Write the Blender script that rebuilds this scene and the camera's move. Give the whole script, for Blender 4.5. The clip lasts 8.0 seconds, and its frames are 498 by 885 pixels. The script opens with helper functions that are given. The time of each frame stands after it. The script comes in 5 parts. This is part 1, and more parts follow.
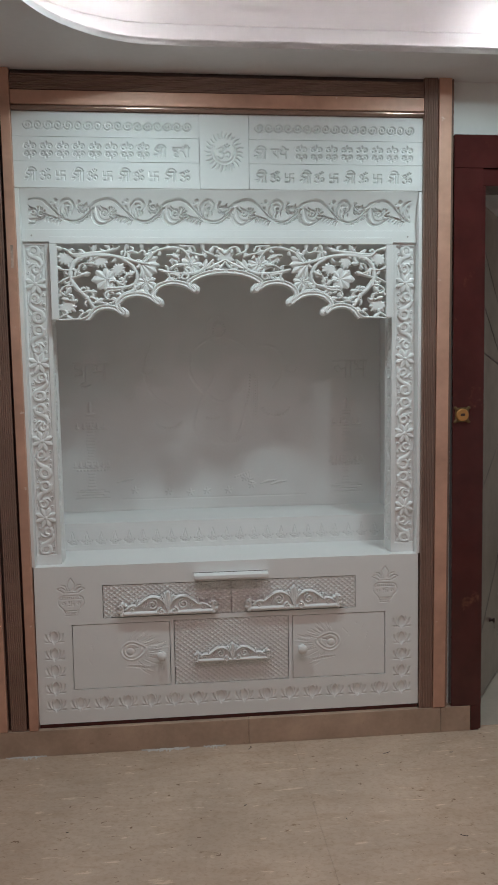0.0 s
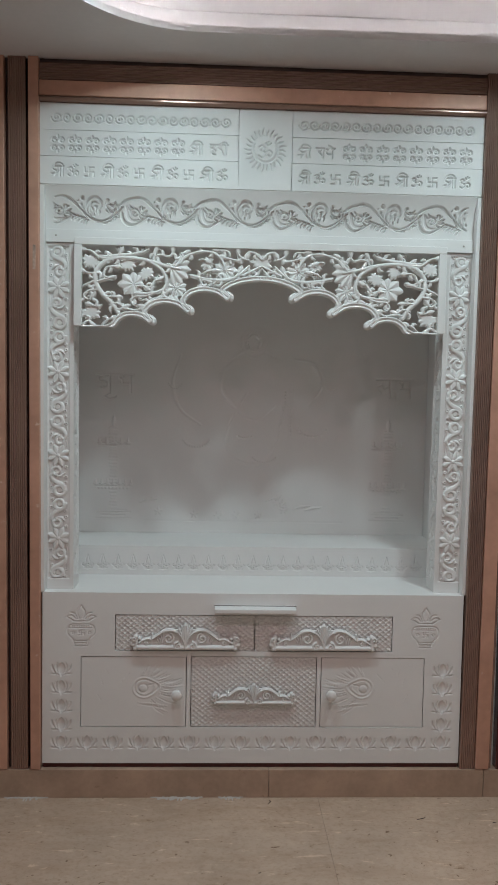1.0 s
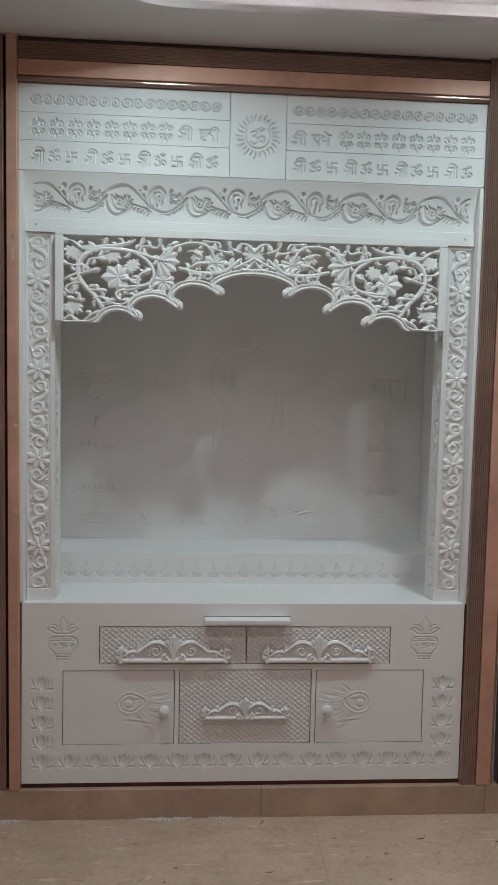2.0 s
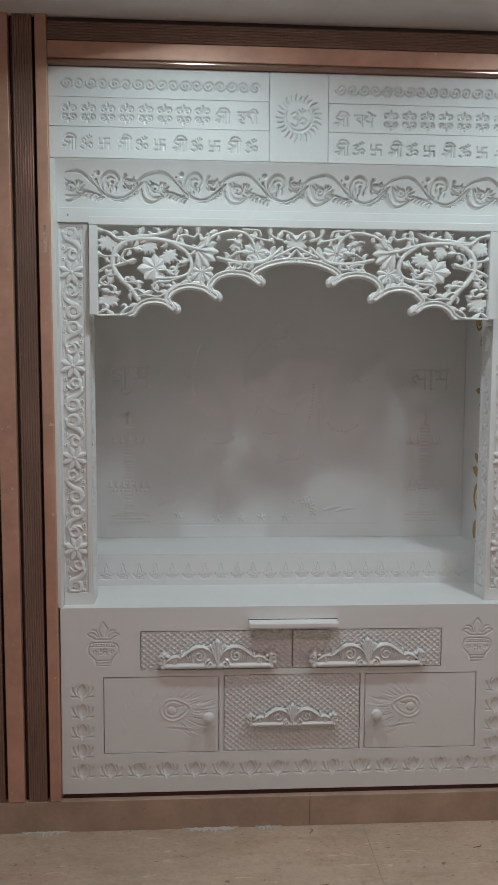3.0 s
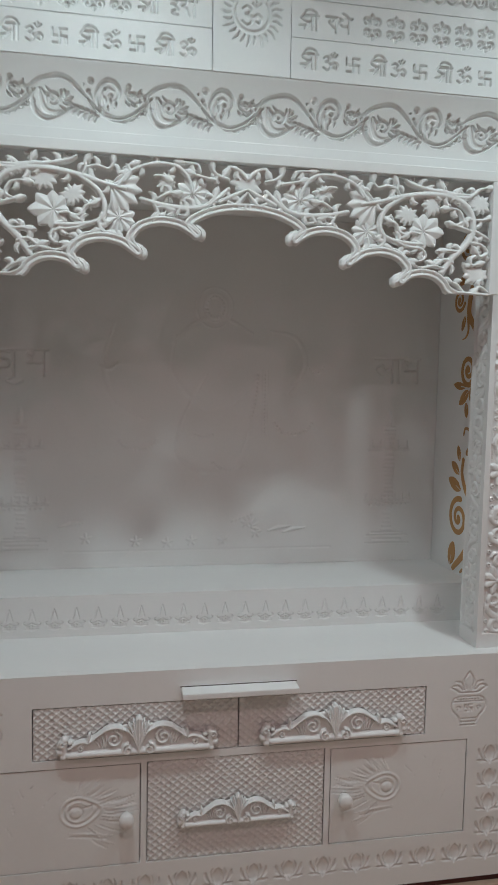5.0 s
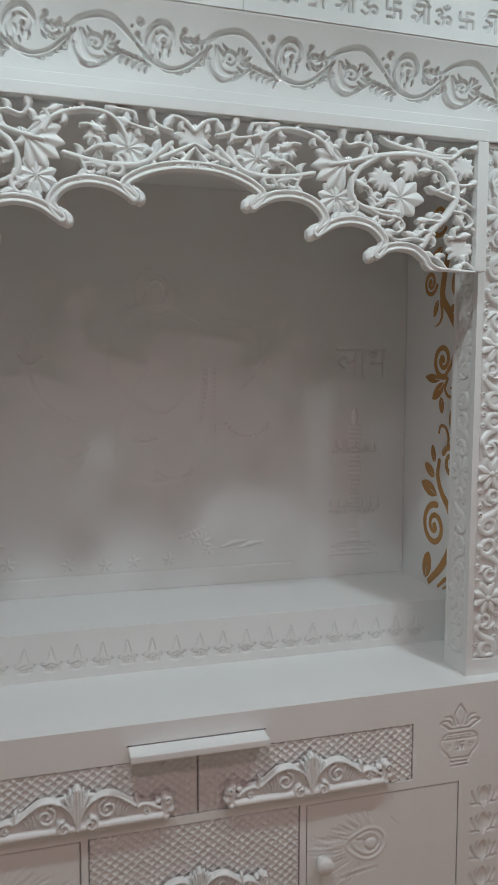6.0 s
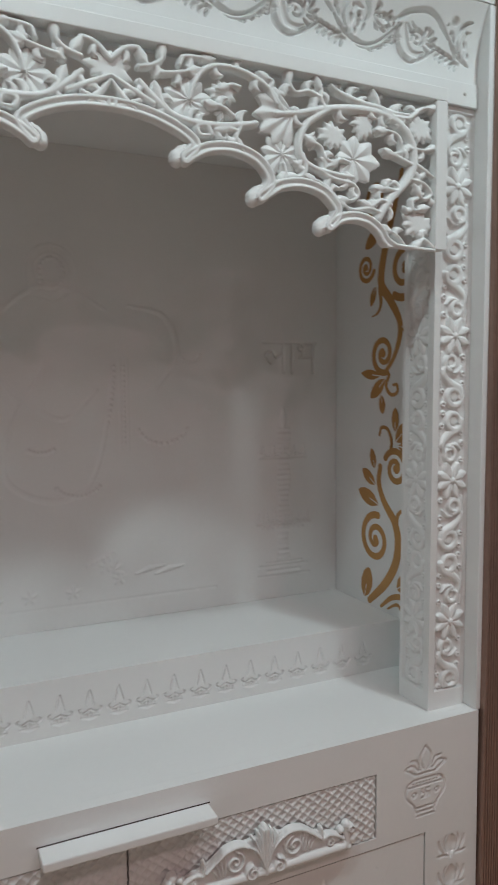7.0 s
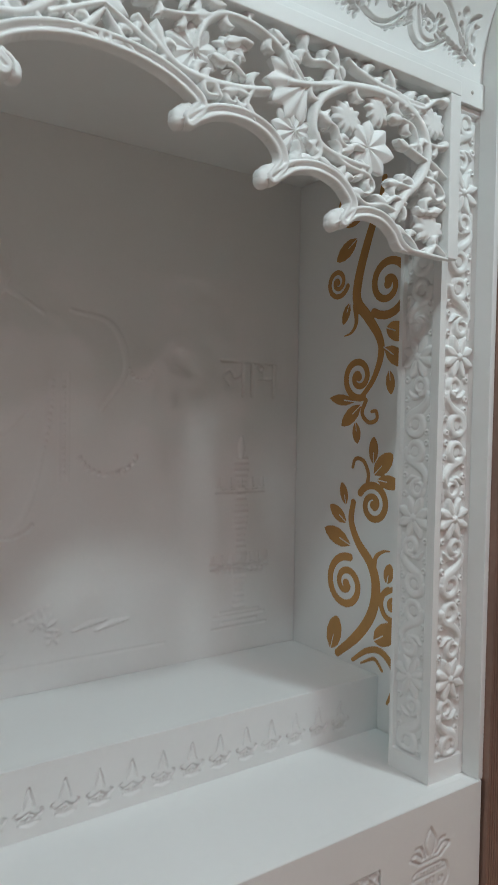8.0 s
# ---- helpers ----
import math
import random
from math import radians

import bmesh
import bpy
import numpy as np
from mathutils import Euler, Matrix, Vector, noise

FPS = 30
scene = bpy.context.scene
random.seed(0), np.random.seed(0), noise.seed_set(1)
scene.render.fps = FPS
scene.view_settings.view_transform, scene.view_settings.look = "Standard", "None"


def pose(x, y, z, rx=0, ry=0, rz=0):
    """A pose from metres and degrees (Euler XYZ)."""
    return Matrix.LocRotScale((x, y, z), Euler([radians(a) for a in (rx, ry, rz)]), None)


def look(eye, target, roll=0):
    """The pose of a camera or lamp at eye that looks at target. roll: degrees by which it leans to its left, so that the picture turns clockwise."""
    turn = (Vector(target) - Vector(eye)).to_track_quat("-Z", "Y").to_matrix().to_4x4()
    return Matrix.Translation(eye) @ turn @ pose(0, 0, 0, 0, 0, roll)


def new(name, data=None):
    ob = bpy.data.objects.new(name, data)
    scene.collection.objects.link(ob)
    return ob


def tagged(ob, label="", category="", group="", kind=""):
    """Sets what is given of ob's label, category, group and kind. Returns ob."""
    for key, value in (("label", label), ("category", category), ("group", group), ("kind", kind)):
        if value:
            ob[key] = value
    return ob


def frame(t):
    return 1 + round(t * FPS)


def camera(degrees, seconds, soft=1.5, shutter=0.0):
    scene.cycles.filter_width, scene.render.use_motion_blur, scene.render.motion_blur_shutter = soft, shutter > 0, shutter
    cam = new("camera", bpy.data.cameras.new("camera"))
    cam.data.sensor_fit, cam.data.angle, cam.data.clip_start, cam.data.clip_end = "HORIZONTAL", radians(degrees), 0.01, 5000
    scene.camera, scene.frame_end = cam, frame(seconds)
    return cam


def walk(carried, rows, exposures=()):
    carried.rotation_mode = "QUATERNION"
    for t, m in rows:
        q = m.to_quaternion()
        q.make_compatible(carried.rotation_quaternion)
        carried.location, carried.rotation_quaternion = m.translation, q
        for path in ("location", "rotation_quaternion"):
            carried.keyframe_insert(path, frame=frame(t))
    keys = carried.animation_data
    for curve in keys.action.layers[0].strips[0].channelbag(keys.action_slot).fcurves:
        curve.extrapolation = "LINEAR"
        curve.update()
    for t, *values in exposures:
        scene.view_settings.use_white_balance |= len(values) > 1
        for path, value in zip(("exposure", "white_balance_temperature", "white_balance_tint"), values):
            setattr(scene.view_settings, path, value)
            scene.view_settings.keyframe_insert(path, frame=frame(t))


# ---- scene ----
cam = camera(37.9, 8.0, soft=1.45, shutter=0.4)
PATH = [
    (0, (-0.163, -2.527, 1.289), (0.022, -0.542, 1.132), -0.9),
    (0.5, (-0.168, -2.438, 1.273), (-0.03, -0.448, 1.133), -1.1),
    (1, (-0.12, -2.316, 1.287), (-0.043, -0.32, 1.179), 1.1),
    (2.5, (-0.191, -2.165, 1.296), (-0.053, -0.173, 1.174), 1.1),
    (3, (-0.249, -2.104, 1.303), (-0.14, -0.112, 1.165), 0.3),
    (3.5, (-0.256, -1.99, 1.3), (-0.176, 0.003, 1.156), 0.5),
    (4, (-0.216, -1.868, 1.306), (-0.139, 0.128, 1.201), 2.0),
    (4.5, (-0.232, -1.728, 1.318), (-0.059, 0.258, 1.157), 1.7),
    (4.7, (-0.251, -1.66, 1.313), (0.018, 0.315, 1.156), 1.0),
    (5.8, (-0.294, -1.347, 1.286), (0.181, 0.588, 1.121), 1.2),
    (6, (-0.26, -1.296, 1.297), (0.272, 0.625, 1.135), 0.1),
    (6.5, (-0.242, -1.145, 1.288), (0.324, 0.769, 1.147), 2.9),
    (7, (-0.274, -1.023, 1.285), (0.573, 0.782, 1.132), -0.4),
    (7.5, (-0.342, -0.908, 1.281), (0.675, 0.809, 1.144), -0.3),
    (8, (-0.327, -0.751, 1.266), (0.819, 0.887, 1.205), 0.9),
]
walk(cam, [(t, look(eye, target, roll)) for t, eye, target, roll in PATH],
     exposures=[(0, 0.0, 6520, 12), (2.5, 0.0, 6540, 13), (4.0, -0.02, 6600, 14), (5.8, 0.0, 6650, 15), (7.5, 0.03, 6650, 15), (8.0, 0.17, 6540, 13)])

# ---- world and lamps ----
world = bpy.data.worlds.new("world")
scene.world = world
world.use_nodes = True
world.node_tree.nodes["Background"].inputs[0].default_value = (0.5, 0.45, 0.4, 1)
world.node_tree.nodes["Background"].inputs[1].default_value = 0.02
scene.view_settings.exposure = 0.0

SOFFIT, UPPER = 2.335, 2.470          # underside of the dropped ceiling, and of the tray
NEAR_LAMPS = [(-0.305, -0.605), (0.80, -0.605)]
ROOM_LAMPS = [(-0.29, -1.55), (0.80, -1.55), (-0.29, -2.6), (0.80, -2.6)]
NEAR_POWER, ROOM_POWER = 6.7, 2.15
NEAR_COLOUR, ROOM_COLOUR = (0.705, 0.935, 0.975), (1.0, 0.705, 0.728)


def lamp(x, y, power, colour, size=0.08):
    data = bpy.data.lights.new("downlight_beam", "AREA")
    data.shape, data.size, data.energy, data.color, data.spread = "DISK", size, power, colour, radians(150)
    ob = new("downlight_beam", data)
    ob.matrix_world = pose(x, y, UPPER - 0.012)
    return ob


for lx, ly in NEAR_LAMPS:
    lamp(lx, ly, NEAR_POWER, NEAR_COLOUR, 0.11)
# unseen lamp added beyond the doorway to brighten the door leaf
lamp(2.1, 0.7, 6.0, (1.0, 0.95, 0.9), 0.16)
for lx, ly in ROOM_LAMPS:
    lamp(lx, ly, ROOM_POWER * (1.76 if ly > -2 else 0.4) * (1.0 if lx < 0 else 0.82), ROOM_COLOUR, 0.045)


# ---- materials ----
def material(name, colour, rough=0.5, metal=0.0, vary=0.06, scale=6.0, fine=60.0, bump=0.0, bump_scale=40.0, rough_vary=0.08, dark=None, per_object=0.0):
    """A surface with slow patches and fine grain in colour, roughness and relief."""
    m = bpy.data.materials.new(name)
    m.use_nodes = True
    nt = m.node_tree
    b = nt.nodes["Principled BSDF"]
    tc = nt.nodes.new("ShaderNodeTexCoord")
    n1, n2 = nt.nodes.new("ShaderNodeTexNoise"), nt.nodes.new("ShaderNodeTexNoise")
    n1.inputs["Scale"].default_value, n1.inputs["Detail"].default_value = scale, 5
    n2.inputs["Scale"].default_value, n2.inputs["Detail"].default_value = fine, 3
    for n in (n1, n2):
        nt.links.new(tc.outputs["Object"], n.inputs["Vector"])
    add = nt.nodes.new("ShaderNodeMath")
    add.operation = "MULTIPLY_ADD"
    nt.links.new(n2.outputs["Fac"], add.inputs[0])
    add.inputs[1].default_value = 0.35
    nt.links.new(n1.outputs["Fac"], add.inputs[2])
    ramp = nt.nodes.new("ShaderNodeValToRGB")
    low = dark or [c * (1 - 2 * vary) for c in colour]
    high = [min(1.0, c * (1 + vary)) for c in colour]
    ramp.color_ramp.elements[0].position, ramp.color_ramp.elements[1].position = 0.42, 0.92
    ramp.color_ramp.elements[0].color, ramp.color_ramp.elements[1].color = (*low, 1), (*high, 1)
    nt.links.new(add.outputs[0], ramp.inputs["Fac"])
    last = ramp.outputs["Color"]
    if per_object:
        info, hsv = nt.nodes.new("ShaderNodeObjectInfo"), nt.nodes.new("ShaderNodeHueSaturation")
        mr = nt.nodes.new("ShaderNodeMapRange")
        mr.inputs["To Min"].default_value, mr.inputs["To Max"].default_value = 1 - per_object, 1 + per_object
        nt.links.new(info.outputs["Random"], mr.inputs["Value"])
        nt.links.new(mr.outputs["Result"], hsv.inputs["Value"])
        nt.links.new(last, hsv.inputs["Color"])
        last = hsv.outputs["Color"]
    nt.links.new(last, b.inputs["Base Color"])
    b.inputs["Metallic"].default_value = metal
    rr = nt.nodes.new("ShaderNodeMapRange")
    rr.inputs["To Min"].default_value, rr.inputs["To Max"].default_value = max(0.02, rough - rough_vary), min(1, rough + rough_vary)
    nt.links.new(n1.outputs["Fac"], rr.inputs["Value"])
    nt.links.new(rr.outputs["Result"], b.inputs["Roughness"])
    if bump:
        n3, bp = nt.nodes.new("ShaderNodeTexNoise"), nt.nodes.new("ShaderNodeBump")
        n3.inputs["Scale"].default_value, n3.inputs["Detail"].default_value = bump_scale, 4
        nt.links.new(tc.outputs["Object"], n3.inputs["Vector"])
        bp.inputs["Strength"].default_value, bp.inputs["Distance"].default_value = 1.0, bump
        nt.links.new(n3.outputs["Fac"], bp.inputs["Height"])
        nt.links.new(bp.outputs["Normal"], b.inputs["Normal"])
    return m


def glow(name, colour, strength):
    m = bpy.data.materials.new(name)
    m.use_nodes = True
    b = m.node_tree.nodes["Principled BSDF"]
    b.inputs["Base Color"].default_value = (0.9, 0.9, 0.9, 1)
    b.inputs["Emission Color"].default_value, b.inputs["Emission Strength"].default_value = (*colour, 1), strength
    return m


white = material("white solid surface", (0.80, 0.80, 0.785), 0.42, vary=0.012, scale=3, fine=90, rough_vary=0.05)
white_carved = material("white carved solid surface", (0.80, 0.80, 0.785), 0.5, vary=0.015, scale=5, fine=120, rough_vary=0.05)
def scuffed(m, colour, scale, lo, hi):
    """Sparse pale flecks where the surface is chipped or smeared."""
    nt = m.node_tree
    b = nt.nodes["Principled BSDF"]
    tc = [n for n in nt.nodes if n.type == "TEX_COORD"][0]
    old = b.inputs["Base Color"].links[0].from_socket
    nz, rp, mix = nt.nodes.new("ShaderNodeTexNoise"), nt.nodes.new("ShaderNodeValToRGB"), nt.nodes.new("ShaderNodeMix")
    nz.inputs["Scale"].default_value, nz.inputs["Detail"].default_value, nz.inputs["Roughness"].default_value = scale, 6, 0.65
    nt.links.new(tc.outputs["Object"], nz.inputs["Vector"])
    e = rp.color_ramp.elements
    e[0].position, e[0].color = lo, (0, 0, 0, 1)
    e[1].position, e[1].color = hi, (0.8, 0.8, 0.8, 1)
    nt.links.new(nz.outputs["Fac"], rp.inputs["Fac"])
    mix.data_type = "RGBA"
    nt.links.new(rp.outputs["Color"], mix.inputs["Factor"])
    nt.links.new(old, mix.inputs[6])
    mix.inputs[7].default_value = (*colour, 1)
    nt.links.new(mix.outputs[2], b.inputs["Base Color"])
    return m


copper = material("copper leather laminate", (0.60, 0.335, 0.24), 0.46, 0.18, vary=0.10, scale=7, fine=45, bump=0.0016, bump_scale=14)
bronze = material("brown bronze flutes", (0.31, 0.195, 0.155), 0.20, 0.45, vary=0.10, scale=5, fine=80, rough_vary=0.05)
scuffed(copper, (0.74, 0.56, 0.46), 26, 0.66, 0.70)
dark_gap = material("dark brown joint", (0.045, 0.02, 0.016), 0.5, vary=0.1)
maroon = material("maroon gloss door", (0.075, 0.016, 0.015), 0.07, vary=0.14, scale=9, fine=30, bump=0.0008, bump_scale=5, rough_vary=0.03)
scuffed(maroon, (0.16, 0.055, 0.035), 11, 0.62, 0.70)
leaf_grey = material("grey gloss laminate", (0.24, 0.205, 0.175), 0.10, vary=0.12, scale=3, fine=20)
gold = material("gold inlay", (0.52, 0.270, 0.085), 0.40, 0.15, vary=0.07, scale=8, fine=70)
brass = material("brass", (0.66, 0.34, 0.12), 0.36, 0.8, vary=0.08)
antique = material("antique brass", (0.20, 0.13, 0.06), 0.42, 0.8, vary=0.25, fine=120)
paint = material("white wall paint", (0.80, 0.79, 0.76), 0.75, vary=0.02, scale=2, fine=70, bump=0.0004, bump_scale=120)
ceiling_paint = material("ceiling paint", (0.70, 0.66, 0.65), 0.8, vary=0.03, scale=2, fine=50, bump=0.0004, bump_scale=90)
skirting = material("beige skirting stone", (0.46, 0.325, 0.24), 0.36, vary=0.12, scale=7, fine=60)
scuffed(skirting, (0.30, 0.20, 0.14), 34, 0.64, 0.69)
plaster = material("white plaster smear", (0.52, 0.48, 0.44), 0.85, vary=0.06, fine=90, bump=0.002, bump_scale=60)
residue = material("pale tape residue", (0.56, 0.40, 0.32), 0.7, vary=0.25, scale=40, fine=160)
far_floor = material("grey floor beyond", (0.42, 0.39, 0.33), 0.3, vary=0.1)
led = glow("led strip", (0.90, 0.96, 1.0), 26.0)
led_low = glow("dim led strip", (0.96, 0.97, 1.0), 4.0)
lens_glow = glow("lamp lens", (0.95, 0.98, 1.0), 14.0)


def marble():
    m = material("beige marble", (0.545, 0.415, 0.315), 0.22, vary=0.09, scale=2.6, fine=40, rough_vary=0.07, per_object=0.03)
    nt = m.node_tree
    b = nt.nodes["Principled BSDF"]
    tc = [n for n in nt.nodes if n.type == "TEX_COORD"][0]
    # long soft streaks, pale patches and small dark pits
    for scale, stretch, lo, hi, colour, mode, amount in ((2.2, (2.0, 9.0, 2.0), 0.40, 0.52, (0.72, 0.64, 0.56, 1), "MULTIPLY", 0.18),
                                                        (3.0, (2.4, 7.0, 2.0), 0.38, 0.46, (0.72, 0.62, 0.54, 1), "MULTIPLY", 0.18),
                                                        (30.0, (1.0, 1.9, 1.0), 0.315, 0.35, (0.30, 0.21, 0.15, 1), "MULTIPLY", 0.8),
                                                        (70.0, (1.0, 1.5, 1.0), 0.36, 0.50, (0.62, 0.53, 0.45, 1), "MULTIPLY", 0.28),
                                                        (11.0, (1.0, 4.5, 1.0), 0.33, 0.38, (1.42, 1.42, 1.40, 1), "MULTIPLY", 0.8),
                                                        (14.0, (1.0, 1.4, 1.0), 0.30, 0.345, (0.40, 0.30, 0.22, 1), "MULTIPLY", 0.6)):
        old = b.inputs["Base Color"].links[0].from_socket
        mp, nz, rp, mix = (nt.nodes.new("ShaderNodeMapping"), nt.nodes.new("ShaderNodeTexNoise"), nt.nodes.new("ShaderNodeValToRGB"), nt.nodes.new("ShaderNodeMix"))
        mp.inputs["Scale"].default_value = stretch
        mp.inputs["Rotation"].default_value = (0, 0, 0.18)
        nz.inputs["Scale"].default_value, nz.inputs["Detail"].default_value, nz.inputs["Roughness"].default_value = scale, 7, 0.6
        nz.inputs["Distortion"].default_value = 0.6
        nt.links.new(tc.outputs["Object"], mp.inputs["Vector"])
        nt.links.new(mp.outputs["Vector"], nz.inputs["Vector"])
        e = rp.color_ramp.elements
        e[0].position, e[0].color = lo, colour
        e[1].position, e[1].color = hi, (1, 1, 1, 1)
        nt.links.new(nz.outputs["Fac"], rp.inputs["Fac"])
        mix.data_type, mix.blend_type = "RGBA", mode
        mix.inputs["Factor"].default_value = amount
        nt.links.new(old, mix.inputs[6])
        nt.links.new(rp.outputs["Color"], mix.inputs[7])
        nt.links.new(mix.outputs[2], b.inputs["Base Color"])
    return m


floor_marble = marble()

# ---- building helpers ----
PLACE = {}


def thing(name, at, label="", category="", group="", kind=""):
    """An Empty at the base of a thing."""
    ob = new(name)
    ob.location = at
    PLACE[ob] = Vector(at)
    return tagged(ob, label, category, group, kind)


def link_mesh(name, me, mat, parent=None, label="", at=(0, 0, 0), turn=None):
    """A mesh object under its parent; at is where its own origin stands in the world."""
    ob = new(name, me)
    if mat and not me.materials:
        me.materials.append(mat)
    PLACE[ob] = Vector(at)
    ob.location = Vector(at) - (PLACE[parent] if parent else Vector())
    if turn:
        ob.rotation_euler = turn
    ob.parent = parent
    if label:
        ob["label"] = label
    return ob


def part(name, bm, mat, parent=None, label="", at=(0, 0, 0), turn=None, smooth=False):
    me = bpy.data.meshes.new(name)
    bmesh.ops.recalc_face_normals(bm, faces=bm.faces)
    if smooth:
        for f in bm.faces:
            f.smooth = True
    bm.to_mesh(me)
    bm.free()
    return link_mesh(name, me, mat, parent, label, at, turn)


def box(x0, x1, y0, y1, z0, z1, bevel=0.0015, bm=None):
    bm = bm or bmesh.new()
    r = bmesh.ops.create_cube(bm, size=1, matrix=Matrix.LocRotScale(((x0 + x1) / 2, (y0 + y1) / 2, (z0 + z1) / 2), None, (abs(x1 - x0), abs(y1 - y0), abs(z1 - z0))))
    if bevel:
        edges = list({e for v in r["verts"] for e in v.link_edges})
        bmesh.ops.bevel(bm, geom=edges, offset=bevel, segments=2, affect="EDGES", profile=0.5)
    return bm


def prism(profile, axis, a, b):
    """Extrudes a closed 2D outline along an axis: 'z' takes (x, y), 'x' takes (y, z)."""
    bm = bmesh.new()
    make = (lambda p, t: (p[0], p[1], t)) if axis == "z" else (lambda p, t: (t, p[0], p[1]))
    lo = [bm.verts.new(make(p, a)) for p in profile]
    hi = [bm.verts.new(make(p, b)) for p in profile]
    n = len(profile)
    for i in range(n):
        bm.faces.new((lo[i], lo[(i + 1) % n], hi[(i + 1) % n], hi[i]))
    bm.faces.new(lo)
    bm.faces.new(hi[::-1])
    return bm


def lathe(profile, steps=28):
    """Turns (radius, height) pairs round the y axis, out towards -y."""
    bm = bmesh.new()
    rings = []
    for r, h in profile:
        if r < 1e-6:
            rings.append([bm.verts.new((0, -h, 0))] * steps)
        else:
            rings.append([bm.verts.new((r * math.cos(2 * math.pi * k / steps), -h, r * math.sin(2 * math.pi * k / steps))) for k in range(steps)])
    for a, b in zip(rings, rings[1:]):
        for k in range(steps):
            q = [a[k], a[(k + 1) % steps], b[(k + 1) % steps], b[k]]
            q = list(dict.fromkeys(q))
            if len(q) > 2:
                bm.faces.new(q)
    return bm


def smooth_line(pts, step=8):
    """Catmull-Rom through the points."""
    p = np.array(pts, float)
    if len(p) < 3:
        return p
    p = np.vstack([2 * p[0] - p[1], p, 2 * p[-1] - p[-2]])
    out = []
    for i in range(1, len(p) - 2):
        for k in range(step):
            t = k / step
            out.append(0.5 * (2 * p[i] + (p[i + 1] - p[i - 1]) * t + (2 * p[i - 1] - 5 * p[i] + 4 * p[i + 1] - p[i + 2]) * t * t + (3 * p[i] - p[i - 1] - 3 * p[i + 1] + p[i + 2]) * t ** 3))
    out.append(p[-2])
    return np.array(out)


def spiral(cx, cz, r, turns, start=0.0, hand=1, inner=0.12, n=30):
    """From the outside in."""
    t = np.linspace(0, 1, n)
    a = start + hand * 2 * math.pi * turns * t
    rr = r * (1 - (1 - inner) * t)
    return np.stack([cx + rr * np.cos(a), cz + rr * np.sin(a)], 1)


class Carving:
    """A sheet over (u, v) with heights cut into it or raised on it."""

    def __init__(self, u0, u1, v0, v1, res, solid=True):
        self.nu, self.nv = max(2, int(round((u1 - u0) / res)) + 1), max(2, int(round((v1 - v0) / res)) + 1)
        self.u, self.v = np.linspace(u0, u1, self.nu), np.linspace(v0, v1, self.nv)
        self.res, self.u0, self.v0 = res, u0, v0
        self.du, self.dv = (u1 - u0) / (self.nu - 1), (v1 - v0) / (self.nv - 1)
        self.h = np.zeros((self.nv, self.nu))
        self.f = np.full((self.nv, self.nu), 1.0 if solid else -1.0)

    def window(self, a, b, c, d):
        i0, i1 = max(0, int((a - self.u0) / self.du)), min(self.nu, int((b - self.u0) / self.du) + 2)
        j0, j1 = max(0, int((c - self.v0) / self.dv)), min(self.nv, int((d - self.v0) / self.dv) + 2)
        if i0 >= i1 or j0 >= j1:
            return None
        return slice(j0, j1), slice(i0, i1)

    def stroke(self, pts, r, depth, soft=1.0, cut=False, shape="round"):
        """A line of radius r (a number or one for each point). depth < 0 engraves, > 0 raises."""
        p = np.asarray(pts, float)
        rr = np.broadcast_to(np.asarray(r, float), (len(p),)) if np.ndim(r) == 0 else np.interp(np.linspace(0, 1, len(p)), np.linspace(0, 1, len(r)), r)
        m = rr.max() + 2 * self.res
        w = self.window(p[:, 0].min() - m, p[:, 0].max() + m, p[:, 1].min() - m, p[:, 1].max() + m)
        if w is None:
            return
        U, V = np.meshgrid(self.u[w[1]], self.v[w[0]])
        best = np.full(U.shape, -1.0)
        rel = np.full(U.shape, -1.0)
        for (a, b, ra, rb) in zip(p[:-1], p[1:], rr[:-1], rr[1:]):
            d = b - a
            L = d @ d
            t = np.clip(((U - a[0]) * d[0] + (V - a[1]) * d[1]) / L, 0, 1) if L > 1e-14 else np.zeros_like(U)
            dist = np.hypot(U - a[0] - t * d[0], V - a[1] - t * d[1])
            rad = ra + (rb - ra) * t
            g = rad - dist
            best = np.maximum(best, g)
            rel = np.maximum(rel, g / np.maximum(rad, 1e-5))
        x = np.clip(rel * soft, 0, 1)
        if shape == "round":
            prof = np.sqrt(1 - (1 - x) ** 2)
        elif shape == "ridge":
            prof = np.sqrt(1 - (1 - np.clip(rel * 2.6, 0, 1)) ** 2) * (1 - 0.38 * np.exp(-((rel - 1.0) / 0.26) ** 2))
        else:
            prof = x * x * (3 - 2 * x)
        inside = rel > 0
        if depth < 0:
            self.h[w] = np.where(inside, np.minimum(self.h[w], depth * prof), self.h[w])
        else:
            self.h[w] = np.where(inside, np.maximum(self.h[w], depth * prof), self.h[w])
        if cut:
            self.f[w] = np.maximum(self.f[w], best)

    def slit(self, pts, r):
        """Opens a narrow line in an open carving."""
        p = np.asarray(pts, float)
        m = r + 2 * self.res
        w = self.window(p[:, 0].min() - m, p[:, 0].max() + m, p[:, 1].min() - m, p[:, 1].max() + m)
        if w is None:
            return
        U, V = np.meshgrid(self.u[w[1]], self.v[w[0]])
        for a, b in zip(p[:-1], p[1:]):
            d = b - a
            t = np.clip(((U - a[0]) * d[0] + (V - a[1]) * d[1]) / max(d @ d, 1e-12), 0, 1)
            self.f[w] = np.minimum(self.f[w], np.hypot(U - a[0] - t * d[0], V - a[1] - t * d[1]) - r)

